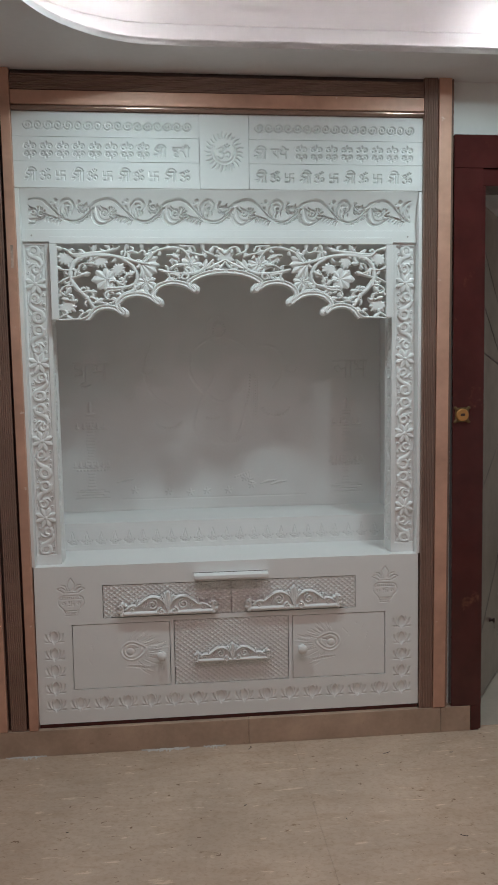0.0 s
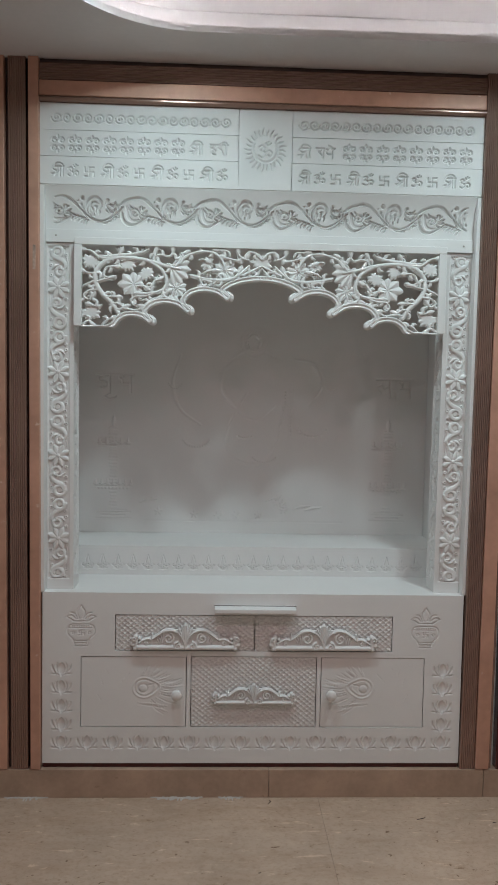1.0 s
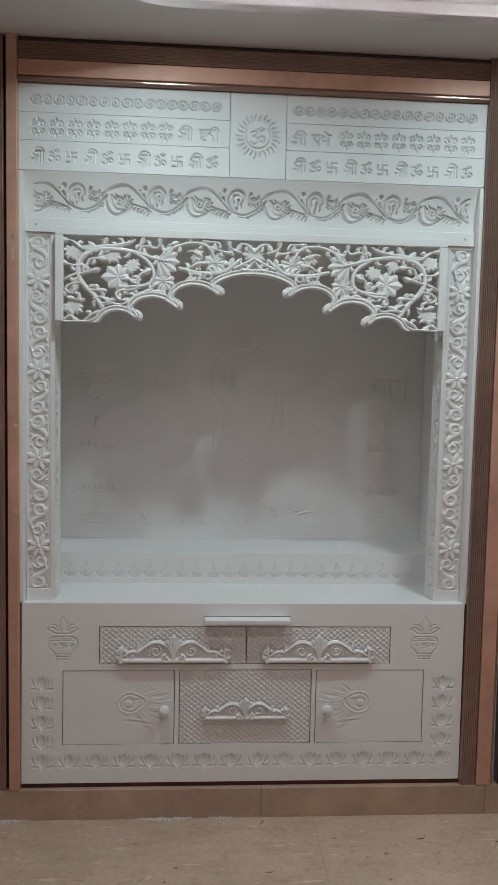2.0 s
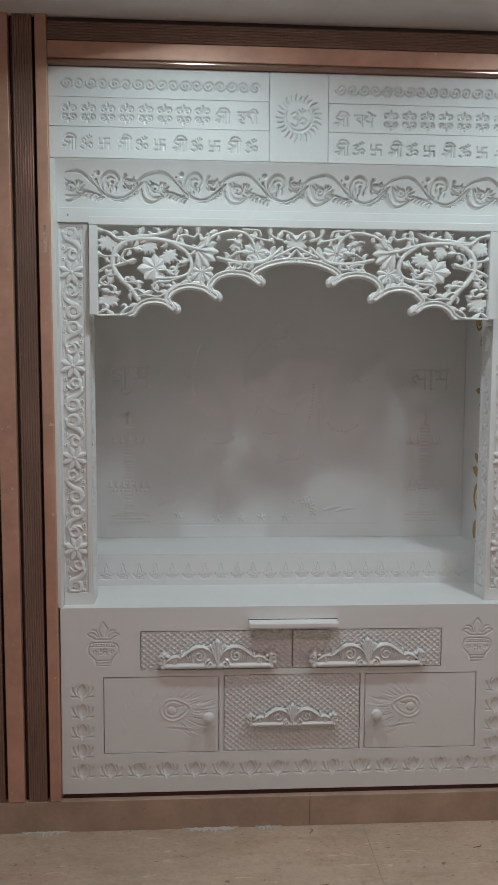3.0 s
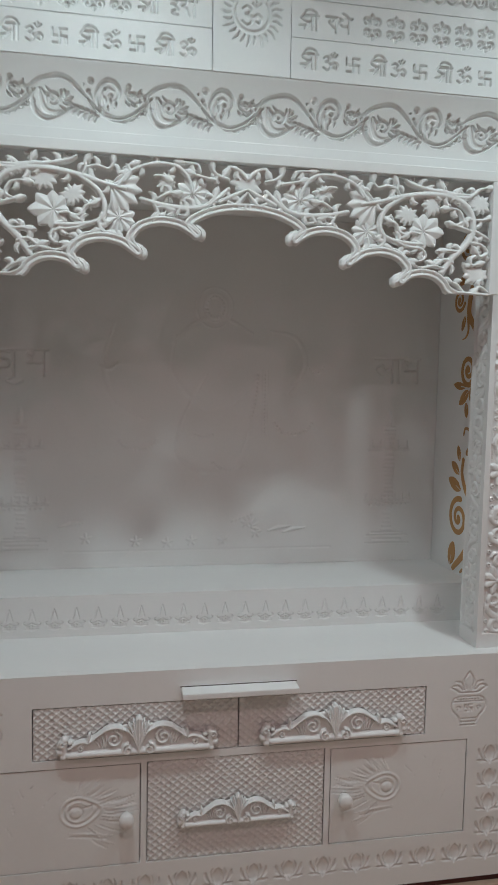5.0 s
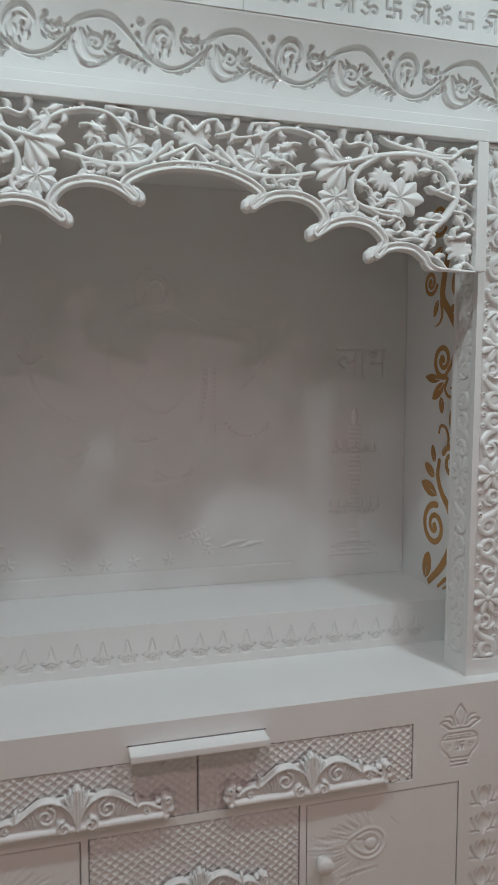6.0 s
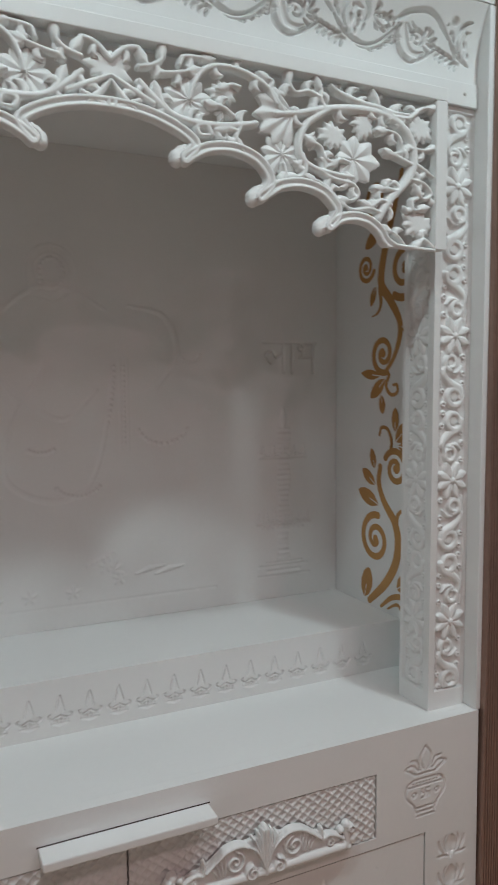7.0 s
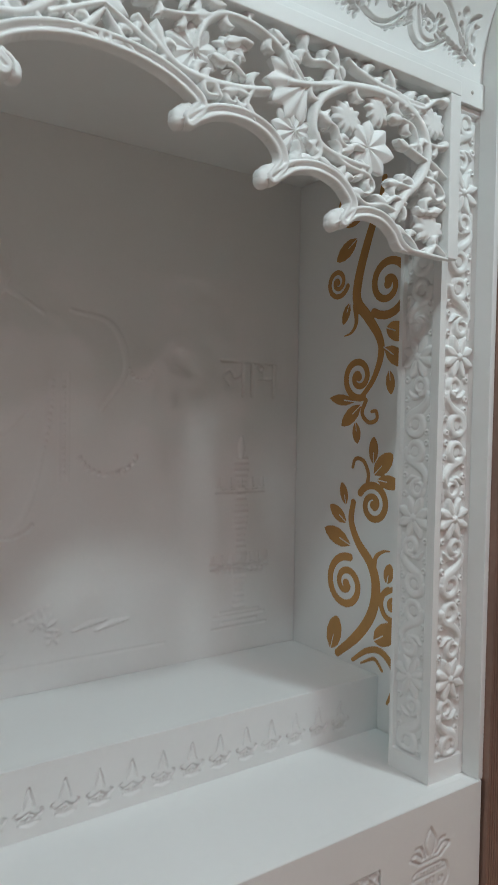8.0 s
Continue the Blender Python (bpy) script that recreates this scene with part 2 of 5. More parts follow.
    def hole(self, a, b, c, d):
        w = self.window(a, b, c, d)
        U, V = np.meshgrid(self.u, self.v)
        g = np.minimum(np.minimum(U - a, b - U), np.minimum(V - c, d - V))
        self.f = np.minimum(self.f, -g)

    def mesh(self, name, origin, U, V, thick, back=True, bend=None):
        """bend: a function of v that pushes the sheet along its normal."""
        O, U, V = Vector(origin), Vector(U), Vector(V)
        N = U.cross(V)
        keep_n = self.f > -0.7 * self.res
        cells = keep_n[:-1, :-1] & keep_n[1:, :-1] & keep_n[:-1, 1:] & keep_n[1:, 1:]
        gu, gv = np.meshgrid(self.u, self.v)
        if not cells.all():
            gy, gx = np.gradient(self.f, self.dv, self.du)
            gg = gx ** 2 + gy ** 2
            touch = np.zeros_like(keep_n, int)
            for a in (slice(0, -1), slice(1, None)):
                for b in (slice(0, -1), slice(1, None)):
                    touch[a, b] += cells
            edge = (touch > 0) & (touch < 4) & (gg > 0.05) & (np.abs(self.f) < 2 * self.res)
            k = np.where(edge, np.clip(-self.f / np.maximum(gg, 0.05), -self.res, self.res), 0)
            gu, gv = gu + k * gx, gv + k * gy
            rim = (touch > 0) & (touch < 4)
            self.h = np.where(rim & (self.f < 0.5 * self.res), np.minimum(self.h, 0.35 * self.h), self.h)
        h = self.h + (bend(gv) if bend else 0.0)
        idx = np.arange(self.nu * self.nv).reshape(self.nv, self.nu)
        A, B, C, D = idx[:-1, :-1][cells], idx[:-1, 1:][cells], idx[1:, 1:][cells], idx[1:, :-1][cells]
        quads = np.stack([A, B, C, D], 1)
        e = np.concatenate([np.stack([A, B], 1), np.stack([B, C], 1), np.stack([C, D], 1), np.stack([D, A], 1)])
        key = e[:, 0].astype(np.int64) * (self.nu * self.nv) + e[:, 1]
        rev = e[:, 1].astype(np.int64) * (self.nu * self.nv) + e[:, 0]
        border = e[~np.isin(key, rev)]
        axes = np.array([U, V, N])
        top = np.array(O) + np.stack([gu.ravel(), gv.ravel(), h.ravel()], 1) @ axes
        low = np.array(O) + np.stack([gu.ravel(), gv.ravel(), (h * 0 - thick + (bend(gv) if bend else 0.0)).ravel()], 1) @ axes
        n = len(top)
        verts = np.concatenate([top, top, low])
        walls = np.stack([border[:, 1] + n, border[:, 0] + n, border[:, 0] + 2 * n, border[:, 1] + 2 * n], 1)
        faces = [quads, walls]
        if back:
            faces.append(quads[:, ::-1] + 2 * n)
        faces = np.concatenate(faces)
        used = np.unique(faces)
        remap = np.zeros(3 * n, int)
        remap[used] = np.arange(len(used))
        me = bpy.data.meshes.new(name)
        me.from_pydata(verts[used].tolist(), [], remap[faces].tolist())
        flag = np.zeros(len(faces), bool)
        flag[:len(quads)] = True
        me.polygons.foreach_set("use_smooth", flag)
        me.update()
        return me


X, Y, Z = Vector((1, 0, 0)), Vector((0, 1, 0)), Vector((0, 0, 1))


# ---- motifs ----
def put(c, strokes, x, z, sx, sz, r, depth, shape="smooth"):
    for s in strokes:
        p = smooth_line([(x + a * sx, z + b * sz) for a, b in s], 5)
        c.stroke(p, r, depth, 2.2, shape=shape)


SHRI = [[(0.72, 0.78), (0.72, 0.0)], [(0.30, 0.78), (1.02, 0.78)], [(0.94, 0.78), (0.94, 0.0)],
        [(0.50, 0.72), (0.26, 0.76), (0.14, 0.60), (0.30, 0.48), (0.46, 0.40), (0.36, 0.24), (0.06, 0.20)],
        [(0.46, 0.40), (0.60, 0.46), (0.72, 0.46)], [(0.56, 0.34), (0.30, 0.04)],
        [(0.28, 0.82), (0.40, 1.02), (0.66, 1.06), (0.90, 0.94), (0.94, 0.78)]]
OM = [[(0.06, 0.72), (0.24, 0.84), (0.42, 0.72), (0.32, 0.54), (0.20, 0.50), (0.42, 0.42), (0.46, 0.18), (0.26, 0.02), (0.02, 0.16)],
      [(0.42, 0.36), (0.60, 0.42), (0.74, 0.52), (0.92, 0.38), (0.84, 0.12), (0.66, 0.20)],
      [(0.50, 0.98), (0.66, 0.84), (0.86, 0.98)], [(0.67, 1.06), (0.69, 1.07)]]
CROSS = [[(0.5, 0.05), (0.5, 0.95)], [(0.05, 0.5), (0.95, 0.5)], [(0.5, 0.95), (0.95, 0.95)], [(0.5, 0.05), (0.05, 0.05)],
         [(0.05, 0.5), (0.05, 0.95)], [(0.95, 0.5), (0.95, 0.05)]]
HARI = [[(0.0, 0.8), (1.0, 0.8)], [(0.25, 0.8), (0.25, 0.62), (0.06, 0.55), (0.22, 0.44), (0.30, 0.30), (0.12, 0.24), (0.10, 0.08), (0.30, 0.02)],
        [(0.62, 0.8), (0.58, 0.62), (0.46, 0.5), (0.62, 0.42), (0.72, 0.05)], [(0.9, 0.8), (0.9, 0.02)], [(0.62, 0.84), (0.72, 1.02), (0.9, 0.98), (0.92, 0.8)]]
RADHE = [[(-0.04, 0.8), (0.40, 0.8)], [(0.16, 0.8), (0.24, 0.64), (0.08, 0.52), (0.28, 0.22)], [(0.36, 0.8), (0.36, 0.02)],
         [(0.50, 0.78), (0.60, 0.66), (0.48, 0.54), (0.60, 0.34), (0.80, 0.38)], [(0.84, 0.8), (0.84, 0.02)], [(0.74, 0.8), (0.98, 0.8)], [(0.62, 1.04), (0.76, 0.96), (0.84, 0.8)]]
SHUBH = [[(0.0, 1.0), (1.0, 1.0)], [(0.36, 1.0), (0.36, 0.2)], [(0.30, 0.92), (0.10, 0.95), (0.06, 0.76), (0.24, 0.68), (0.26, 0.5), (0.06, 0.44)],
         [(0.36, 0.16), (0.22, 0.04), (0.36, -0.06), (0.52, 0.04)], [(0.92, 1.0), (0.92, 0.2)], [(0.66, 0.98), (0.60, 0.89), (0.66, 0.80), (0.72, 0.89), (0.66, 0.98)], [(0.68, 0.80), (0.72, 0.62), (0.92, 0.63)], [(0.62, 0.60), (0.72, 0.62)]]
LABH = [[(0.0, 1.0), (1.0, 1.0)], [(0.38, 1.0), (0.38, 0.2)], [(0.14, 0.46), (0.04, 0.66), (0.16, 0.78), (0.24, 0.62), (0.38, 0.72)],
        [(0.54, 1.0), (0.54, 0.2)], [(0.94, 1.0), (0.94, 0.2)], [(0.72, 0.98), (0.66, 0.89), (0.72, 0.80), (0.78, 0.89), (0.72, 0.98)], [(0.74, 0.80), (0.77, 0.62), (0.94, 0.63)], [(0.68, 0.60), (0.77, 0.62)]]


def petal(c, x, z, angle, length, width, depth, shape="smooth", start=0.0):
    d = np.array([math.cos(angle), math.sin(angle)])
    t = np.linspace(start, 1, 9)
    pts = np.array([x, z]) + np.outer(t * length, d)
    s = np.linspace(0, 1, 9)
    c.stroke(pts, width * np.sin(np.pi * np.clip(s * 0.92 + 0.06, 0, 1)) ** 0.8 + 0.0004, depth, 1.3, shape=shape)


def lotus(c, x, z, s):
    """An engraved lotus: a hollow middle petal, upright petals beside it, flat leaves and a point below."""
    def leaf(pts, r):
        c.stroke(smooth_line([(x + a * s, z + b * s) for a, b in pts]), [q * s for q in r], -0.0034, 1.4, shape="smooth")

    c.stroke(smooth_line([(x, z - 0.13 * s), (x, z + 0.02 * s), (x, z + 0.16 * s), (x, z + 0.36 * s)]), [0.15 * s, 0.22 * s, 0.16 * s, 0.01 * s], -0.0046, 1.1)
    for d in (-1, 1):
        leaf([(d * 0.17, -0.18), (d * 0.24, 0.0), (d * 0.25, 0.16), (d * 0.20, 0.34)], [0.03, 0.055, 0.06, 0.01])
        leaf([(d * 0.30, -0.16), (d * 0.40, -0.02), (d * 0.44, 0.10), (d * 0.46, 0.26)], [0.03, 0.07, 0.07, 0.01])
        leaf([(d * 0.12, -0.27), (d * 0.26, -0.23), (d * 0.38, -0.24), (d * 0.52, -0.20)], [0.02, 0.05, 0.045, 0.008])
    leaf([(0, -0.27), (0, -0.32), (0, -0.38)], [0.06, 0.04, 0.008])


def water_pot(c, x, z):
    """An engraved round pot with leaves and a pointed coconut, 0.13 high from z."""
    r = 0.0021
    for s in (-1, 1):
        c.stroke(smooth_line([(x + s * 0.020, z + 0.004), (x + s * 0.026, z + 0.020), (x + s * 0.043, z + 0.040), (x + s * 0.040, z + 0.062), (x + s * 0.026, z + 0.070)]), r, -0.003)
        c.stroke(smooth_line([(x + s * 0.024, z + 0.080), (x + s * 0.036, z + 0.088), (x + s * 0.046, z + 0.094), (x + s * 0.030, z + 0.098), (x + s * 0.016, z + 0.086)]), r, -0.003)
        c.stroke(smooth_line([(x + s * 0.012, z + 0.086), (x + s * 0.020, z + 0.104), (x + s * 0.034, z + 0.108)]), r, -0.003)
        c.stroke(smooth_line([(x + s * 0.006, z + 0.088), (x + s * 0.012, z + 0.110), (x, z + 0.131)]), r, -0.003)
        c.stroke(spiral(x + s * 0.026, z + 0.042, 0.0045, 1, 0, 1, 0.9), 0.0015, -0.0025)
    for a, w in ((0.0, 0.021), (0.008, 0.022), (0.016, 0.027), (0.058, 0.040), (0.070, 0.026), (0.080, 0.026)):
        c.stroke([(x - w, z + a), (x + w, z + a)], 0.0019, -0.003)
    for k in range(9):
        c.stroke([(x - 0.030 + k * 0.0075, z + 0.0635), (x - 0.029 + k * 0.0075, z + 0.0635)], 0.0022, -0.0022)
    put(c, CROSS, x - 0.009, z + 0.033, 0.018, 0.018, 0.0016, -0.0028)


def feather(c, x, z, hand):
    """A peacock feather's eye with barbs, cut shallow into a door."""
    t = np.linspace(0, 2 * math.pi, 60)
    tip = 0.45 * np.clip(np.cos(t), 0, 1) ** 5
    for a, r, d in ((0.036, 0.0030, 0.0014), (0.030, 0.0026, -0.0016), (0.024, 0.0022, 0.0010)):
        c.stroke(np.stack([x + hand * a * (np.cos(t) + tip), z + 0.92 * a * np.sin(t) + 0.35 * a * tip], 1), r, d)
    c.stroke(np.stack([x - hand * 0.004 + 0.015 * np.cos(t), z + 0.014 * np.sin(t) - 0.002], 1), 0.0026, -0.0022)
    c.stroke([(x - hand * 0.004, z - 0.002), (x - hand * 0.0045, z - 0.002)], 0.011, 0.0022)
    c.stroke([(x + hand * 0.012, z + 0.008), (x + hand * 0.030, z + 0.012)], 0.0022, -0.002)
    rnd = random.Random(7)
    # barbs sweep away from the eye, longest below and towards the knob
    for k in range(64):
        a = rnd.uniform(-1.35, 1.75)
        r0, L = rnd.uniform(0.042, 0.066), rnd.uniform(0.022, 0.055) * (1.25 if a < 0.5 else 0.8)
        x0, z0 = x + hand * r0 * 1.15 * math.cos(a), z + r0 * 0.92 * math.sin(a)
        b = a * 0.62 + 0.08
        c.stroke(smooth_line([(x0, z0), (x0 + hand * L * 0.5 * math.cos(b), z0 + L * 0.5 * math.sin(b) - 0.002), (x0 + hand * L * math.cos(b), z0 + L * 0.9 * math.sin(b))]), [0.0008, 0.0019, 0.0005], rnd.choice((-0.0012, 0.0009)))
    for k in range(2):
        c.stroke(smooth_line([(x - hand * 0.02, z - 0.048 - 0.007 * k), (x + hand * 0.02, z - 0.052 - 0.008 * k), (x + hand * (0.075 - 0.008 * k), z - 0.060 - 0.007 * k)]), [0.0006, 0.0026, 0.0006], (0.0009, -0.0012)[k % 2])
    for k in range(7):
        a = rnd.uniform(0.6, 2.4)
        x0, z0 = x - hand * rnd.uniform(0.06, 0.15), z + rnd.uniform(-0.06, 0.07)
        c.stroke([(x0, z0), (x0 + hand * 0.025 * math.cos(a), z0 + 0.025 * math.sin(a))], [0.0004, 0.0020, 0.0004], -0.0015)


def quilt(c, pitch=0.0160, height=0.0038):
    """Diamond lattice of raised cushions."""
    gu, gv = np.meshgrid(c.u, c.v)
    a, b = (gu * 0.82 + gv) / pitch, (gu * 0.82 - gv) / pitch
    tri = lambda q: np.abs((q % 1.0) - 0.5) * 2
    ridge = np.maximum(np.clip((tri(a) - 0.55) / 0.45, 0, 1), np.clip((tri(b) - 0.55) / 0.45, 0, 1))
    c.h += height * (ridge ** 1.4 - 0.5)


# ---- room shell ----
XL, XR, YB, H = -1.75, 2.1, -3.3, 2.55


def wall(name, *args):
    return tagged(part(name, box(*args, bevel=0), paint), "plain painted white wall of the room", "wall", kind="structure")


wall("wall_west", XL - 0.1, XL, YB, 0.2, 0, H)
wall("wall_east", XR, XR + 0.1, YB, 0.02, 0, H)
wall("wall_south", XL - 0.1, XR + 0.1, YB - 0.1, YB, 0, H)
wall("wall_north", XL, -0.702, 0.02, 0.15, 0, H)
wall("wall_north_right", 0.702, 0.879, 0.02, 0.10, 0, H)
wall("wall_north_lintel", 0.879, 1.80, 0.02, 0.10, 2.070, H)
wall("wall_north_end", 1.80, XR, 0.02, 0.10, 0, H)
wall("wall_over_shrine", -0.702, 0.702, 0.02, 0.15, 2.215, H)
wall("wall_behind_shrine", -0.80, 0.80, 0.56, 0.62, 0, H)
wall("wall_far_room", 0.70, 3.2, 2.4, 2.5, 0, H)
wall("wall_far_room_side", 3.2, 3.3, 0.1, 2.5, 0, H)
wall("wall_far_room_near", 0.76, 0.82, 0.10, 2.4, 0, H)

floor_base = tagged(part("floor", box(XL, XR, YB, 0.02, -0.05, -0.002, 0), skirting), "polished beige marble tile floor with brown veins", "floor", kind="structure")
far = tagged(part("floor_far_room", box(0.70, 3.2, 0.02, 2.4, -0.05, 0.0, 0), far_floor), "pale grey floor of the room beyond the door", "floor", kind="structure")
far_ceiling = tagged(part("ceiling_far_room", box(0.70, 3.2, 0.10, 2.4, UPPER, 2.52, 0), ceiling_paint), "plain white ceiling of the room beyond", "ceiling", kind="structure")


# dropped ceiling with a round-cornered tray
def round_rect(x0, x1, y0, y1, r, n=14):
    out = []
    for cx, cy, a in ((x1 - r, y1 - r, 0), (x0 + r, y1 - r, 90), (x0 + r, y0 + r, 180), (x1 - r, y0 + r, 270)):
        out += [(cx + r * math.cos(radians(a + 90 * k / n)), cy + r * math.sin(radians(a + 90 * k / n))) for k in range(n + 1)]
    return out


LIP = (-0.60, 1.75, -2.95, -0.197)


def ring_slab(inner, outer, z0, z1):
    bm = bmesh.new()
    for z in (z0, z1):
        for loop in (inner, outer):
            vs = [bm.verts.new((x, y, z)) for x, y in loop]
            for i in range(len(vs)):
                bm.edges.new((vs[i], vs[(i + 1) % len(vs)]))
    for z in (z0, z1):
        bmesh.ops.triangle_fill(bm, use_beauty=True, edges=[e for e in bm.edges if all(abs(v.co.z - z) < 1e-6 for v in e.verts)])
    bm.verts.ensure_lookup_table()
    k, n, m = 0, len(inner), len(outer)
    for off, cnt in ((0, n), (n, m)):
        for i in range(cnt):
            a, b = off + i, off + (i + 1) % cnt
            bm.faces.new((bm.verts[a], bm.verts[b], bm.verts[b + n + m], bm.verts[a + n + m]))
    return bm


lip_line = round_rect(LIP[0], LIP[1], LIP[2], LIP[3], 0.40)
cove_line = round_rect(LIP[0] - 0.15, LIP[1] + 0.15, LIP[2] - 0.15, LIP[3] + 0.15, 0.55)
room_line = [(XL, YB), (XR, YB), (XR, 0.02), (XL, 0.02)]
soffit = tagged(part("ceiling_soffit", ring_slab(lip_line, room_line, SOFFIT, SOFFIT + 0.02), ceiling_paint), "white dropped ceiling border with a rounded lit recess", "ceiling", kind="structure")
riser = tagged(part("ceiling_cove", ring_slab(cove_line, room_line, SOFFIT + 0.021, UPPER - 0.001), ceiling_paint), "rounded white side of the lit ceiling recess", "ceiling", kind="structure")
upper = tagged(part("ceiling", box(XL, XR, YB, 0.02, UPPER, UPPER + 0.05, 0), ceiling_paint), "white ceiling inside the lit recess", "ceiling", kind="structure")


def led_strip(points, mat=led, name="led_strip"):
    bm = bmesh.new()
    prev = None
    for x, y in points:
        cur = [bm.verts.new((x, y, z)) for z in (SOFFIT + 0.024, SOFFIT + 0.034)]
        if prev:
            bm.faces.new((prev[0], cur[0], cur[1], prev[1]))
        prev = cur
    bmesh.ops.solidify(bm, geom=bm.faces[:], thickness=0.004)
    return tagged(part(name, bm, mat), "cool white light strip hidden in the ceiling recess", "light strip", "cove light strips")


mid_line = round_rect(LIP[0] - 0.035, LIP[1] + 0.035, LIP[2] - 0.035, LIP[3] + 0.035, 0.435)
corner = [p for p in mid_line if p[0] < -0.16 and p[1] > -1.1]
led_strip([(-0.635, -1.25)] + corner[::-1])
led_strip([(0.82 + 0.05 * k, LIP[3] + 0.035) for k in range(8)])
led_strip([(-0.15 + 0.1 * k, LIP[3] + 0.035) for k in range(10)], led_low)


def downlight(x, y, z=UPPER):
    t = thing("downlight", (x, y, z), "round recessed ceiling downlight with a white rim, lit", "ceiling light", "ceiling downlights")
    b = lathe([(0.060, 0.0), (0.060, 0.004), (0.056, 0.006), (0.048, 0.006), (0.046, 0.002)])
    bmesh.ops.rotate(b, verts=b.verts, matrix=Matrix.Rotation(radians(90), 3, "X"))
    part("rim", b, paint, t, at=(x, y, z), smooth=True)
    b = lathe([(0.046, 0.0025), (0.02, 0.0035), (0.0, 0.004)])
    bmesh.ops.rotate(b, verts=b.verts, matrix=Matrix.Rotation(radians(90), 3, "X"))
    part("lens", b, lens_glow, t, at=(x, y, z), smooth=True)


for lx, ly in NEAR_LAMPS + ROOM_LAMPS:
    downlight(lx, ly)
# invented fitting for the added lamp beyond the doorway
downlight(2.1, 0.7)


# ---- wall panelling round the shrine ----
def flutes(name, a, b, lo, hi, y, ridges, along="z"):
    """A strip with round ridges from a to b, running from lo to hi."""
    prof = [(a, y + 0.03)]
    w = (b - a) / ridges
    for i in range(ridges):
        for k, d in ((0.06, 0.0026), (0.2, 0.0005), (0.5, 0.0), (0.8, 0.0005), (0.94, 0.0026)):
            prof.append((a + (i + k) * w, y + d))
    prof.append((b, y + 0.03))
    if along == "z":
        bm = prism(prof, "z", lo, hi)
    else:
        bm = prism([(q, p) for p, q in prof], "x", lo, hi)
    return tagged(part(name, bm, bronze), "brown bronze fluted strip on the wall", "wall panel", "fluted wall strips", "structure")


def strip(name, x0, x1, z0, z1, y, mat=copper, label="copper-coloured leather-textured laminate strip on the wall"):
    return tagged(part(name, box(x0, x1, y, y + 0.032, z0, z1, 0.002), mat), label, "wall panel", "copper wall strips", "structure")


WZ0, WZ1, WY = 0.095, SOFFIT, -0.012


def taper(ob, side):
    """The strips beside the shrine follow its slightly narrower foot."""
    for v in ob.data.vertices:
        v.co.x -= side * 0.0145 * (WZ1 - v.co.z) / (WZ1 - WZ0)


# right of the shrine
SIDE = 1
taper(flutes("trim_fluted", 0.699, 0.748, WZ0, WZ1, WY, 8), SIDE)
taper(strip("trim_copper", 0.750, 0.795, WZ0, WZ1, WY - 0.004), SIDE)
taper(strip("trim_edge", 0.795, 0.806, WZ0, WZ1, WY + 0.006, bronze, "narrow bronze edge strip on the wall"), SIDE)
# left of the shrine, going on along the wall
SIDE = -1
taper(strip("trim_copper", -0.730, -0.699, WZ0, WZ1, WY - 0.004), SIDE)
taper(strip("trim_gap", -0.738, -0.731, WZ0, WZ1, WY + 0.014, dark_gap, "dark recessed joint between wall strips"), SIDE)
taper(flutes("trim_fluted", -0.793, -0.739, WZ0, WZ1, WY, 8), SIDE)
xx = -0.794
for k in range(6):
    taper(strip("trim_gap", xx - 0.009, xx, WZ0, WZ1, WY + 0.014, dark_gap, "dark recessed joint between wall strips"), SIDE)
    taper(strip("trim_copper", xx - 0.058, xx - 0.010, WZ0, WZ1, WY - 0.004), SIDE)
    taper(strip("trim_gap", xx - 0.066, xx - 0.059, WZ0, WZ1, WY + 0.014, dark_gap, "dark recessed joint between wall strips"), SIDE)
    taper(flutes("trim_fluted", xx - 0.118, xx - 0.067, WZ0, WZ1, WY, 8), SIDE)
    xx -= 0.119
# over the shrine
flutes("trim_beam_fluted", 2.270, 2.322, -0.698, 0.698, WY + 0.004, 7, "x")
strip("trim_shadow_gap", -0.698, 0.698, 2.3225, WZ1, WY + 0.012, dark_gap, "dark recessed joint under the ceiling")
strip("trim_beam_copper", -0.698, 0.698, 2.222, 2.268, WY + 0.002)
lip_bm = prism([(WY + 0.028, 2.206)] + [(WY + 0.010 - 0.010 * math.sin(radians(a)), 2.214 - 0.008 * math.cos(radians(a))) for a in range(0, 181, 20)] + [(WY + 0.028, 2.222)], "x", -0.698, 0.698)
tagged(part("trim_beam_bead", lip_bm, bronze, smooth=False), "rounded glossy bronze bead under the copper beam", "wall trim", kind="structure")

base_line = thing("baseboard", (0, -0.012, 0), "beige polished stone skirting along the wall", "skirting", kind="structure")
for a, b in ((XL, 0.054), (0.055, 0.765), (0.766, 0.8785)):
    part("stone", box(a, b, -0.014, 0.02, 0.0, 0.0935, 0.0015), skirting, base_line)
tagged(part("trim_plinth", box(-0.682, 0.682, 0.004, 0.03, 0.0936, 0.109, 0.001), maroon), "thin dark maroon strip under the shrine cabinet", "wall trim", kind="structure")


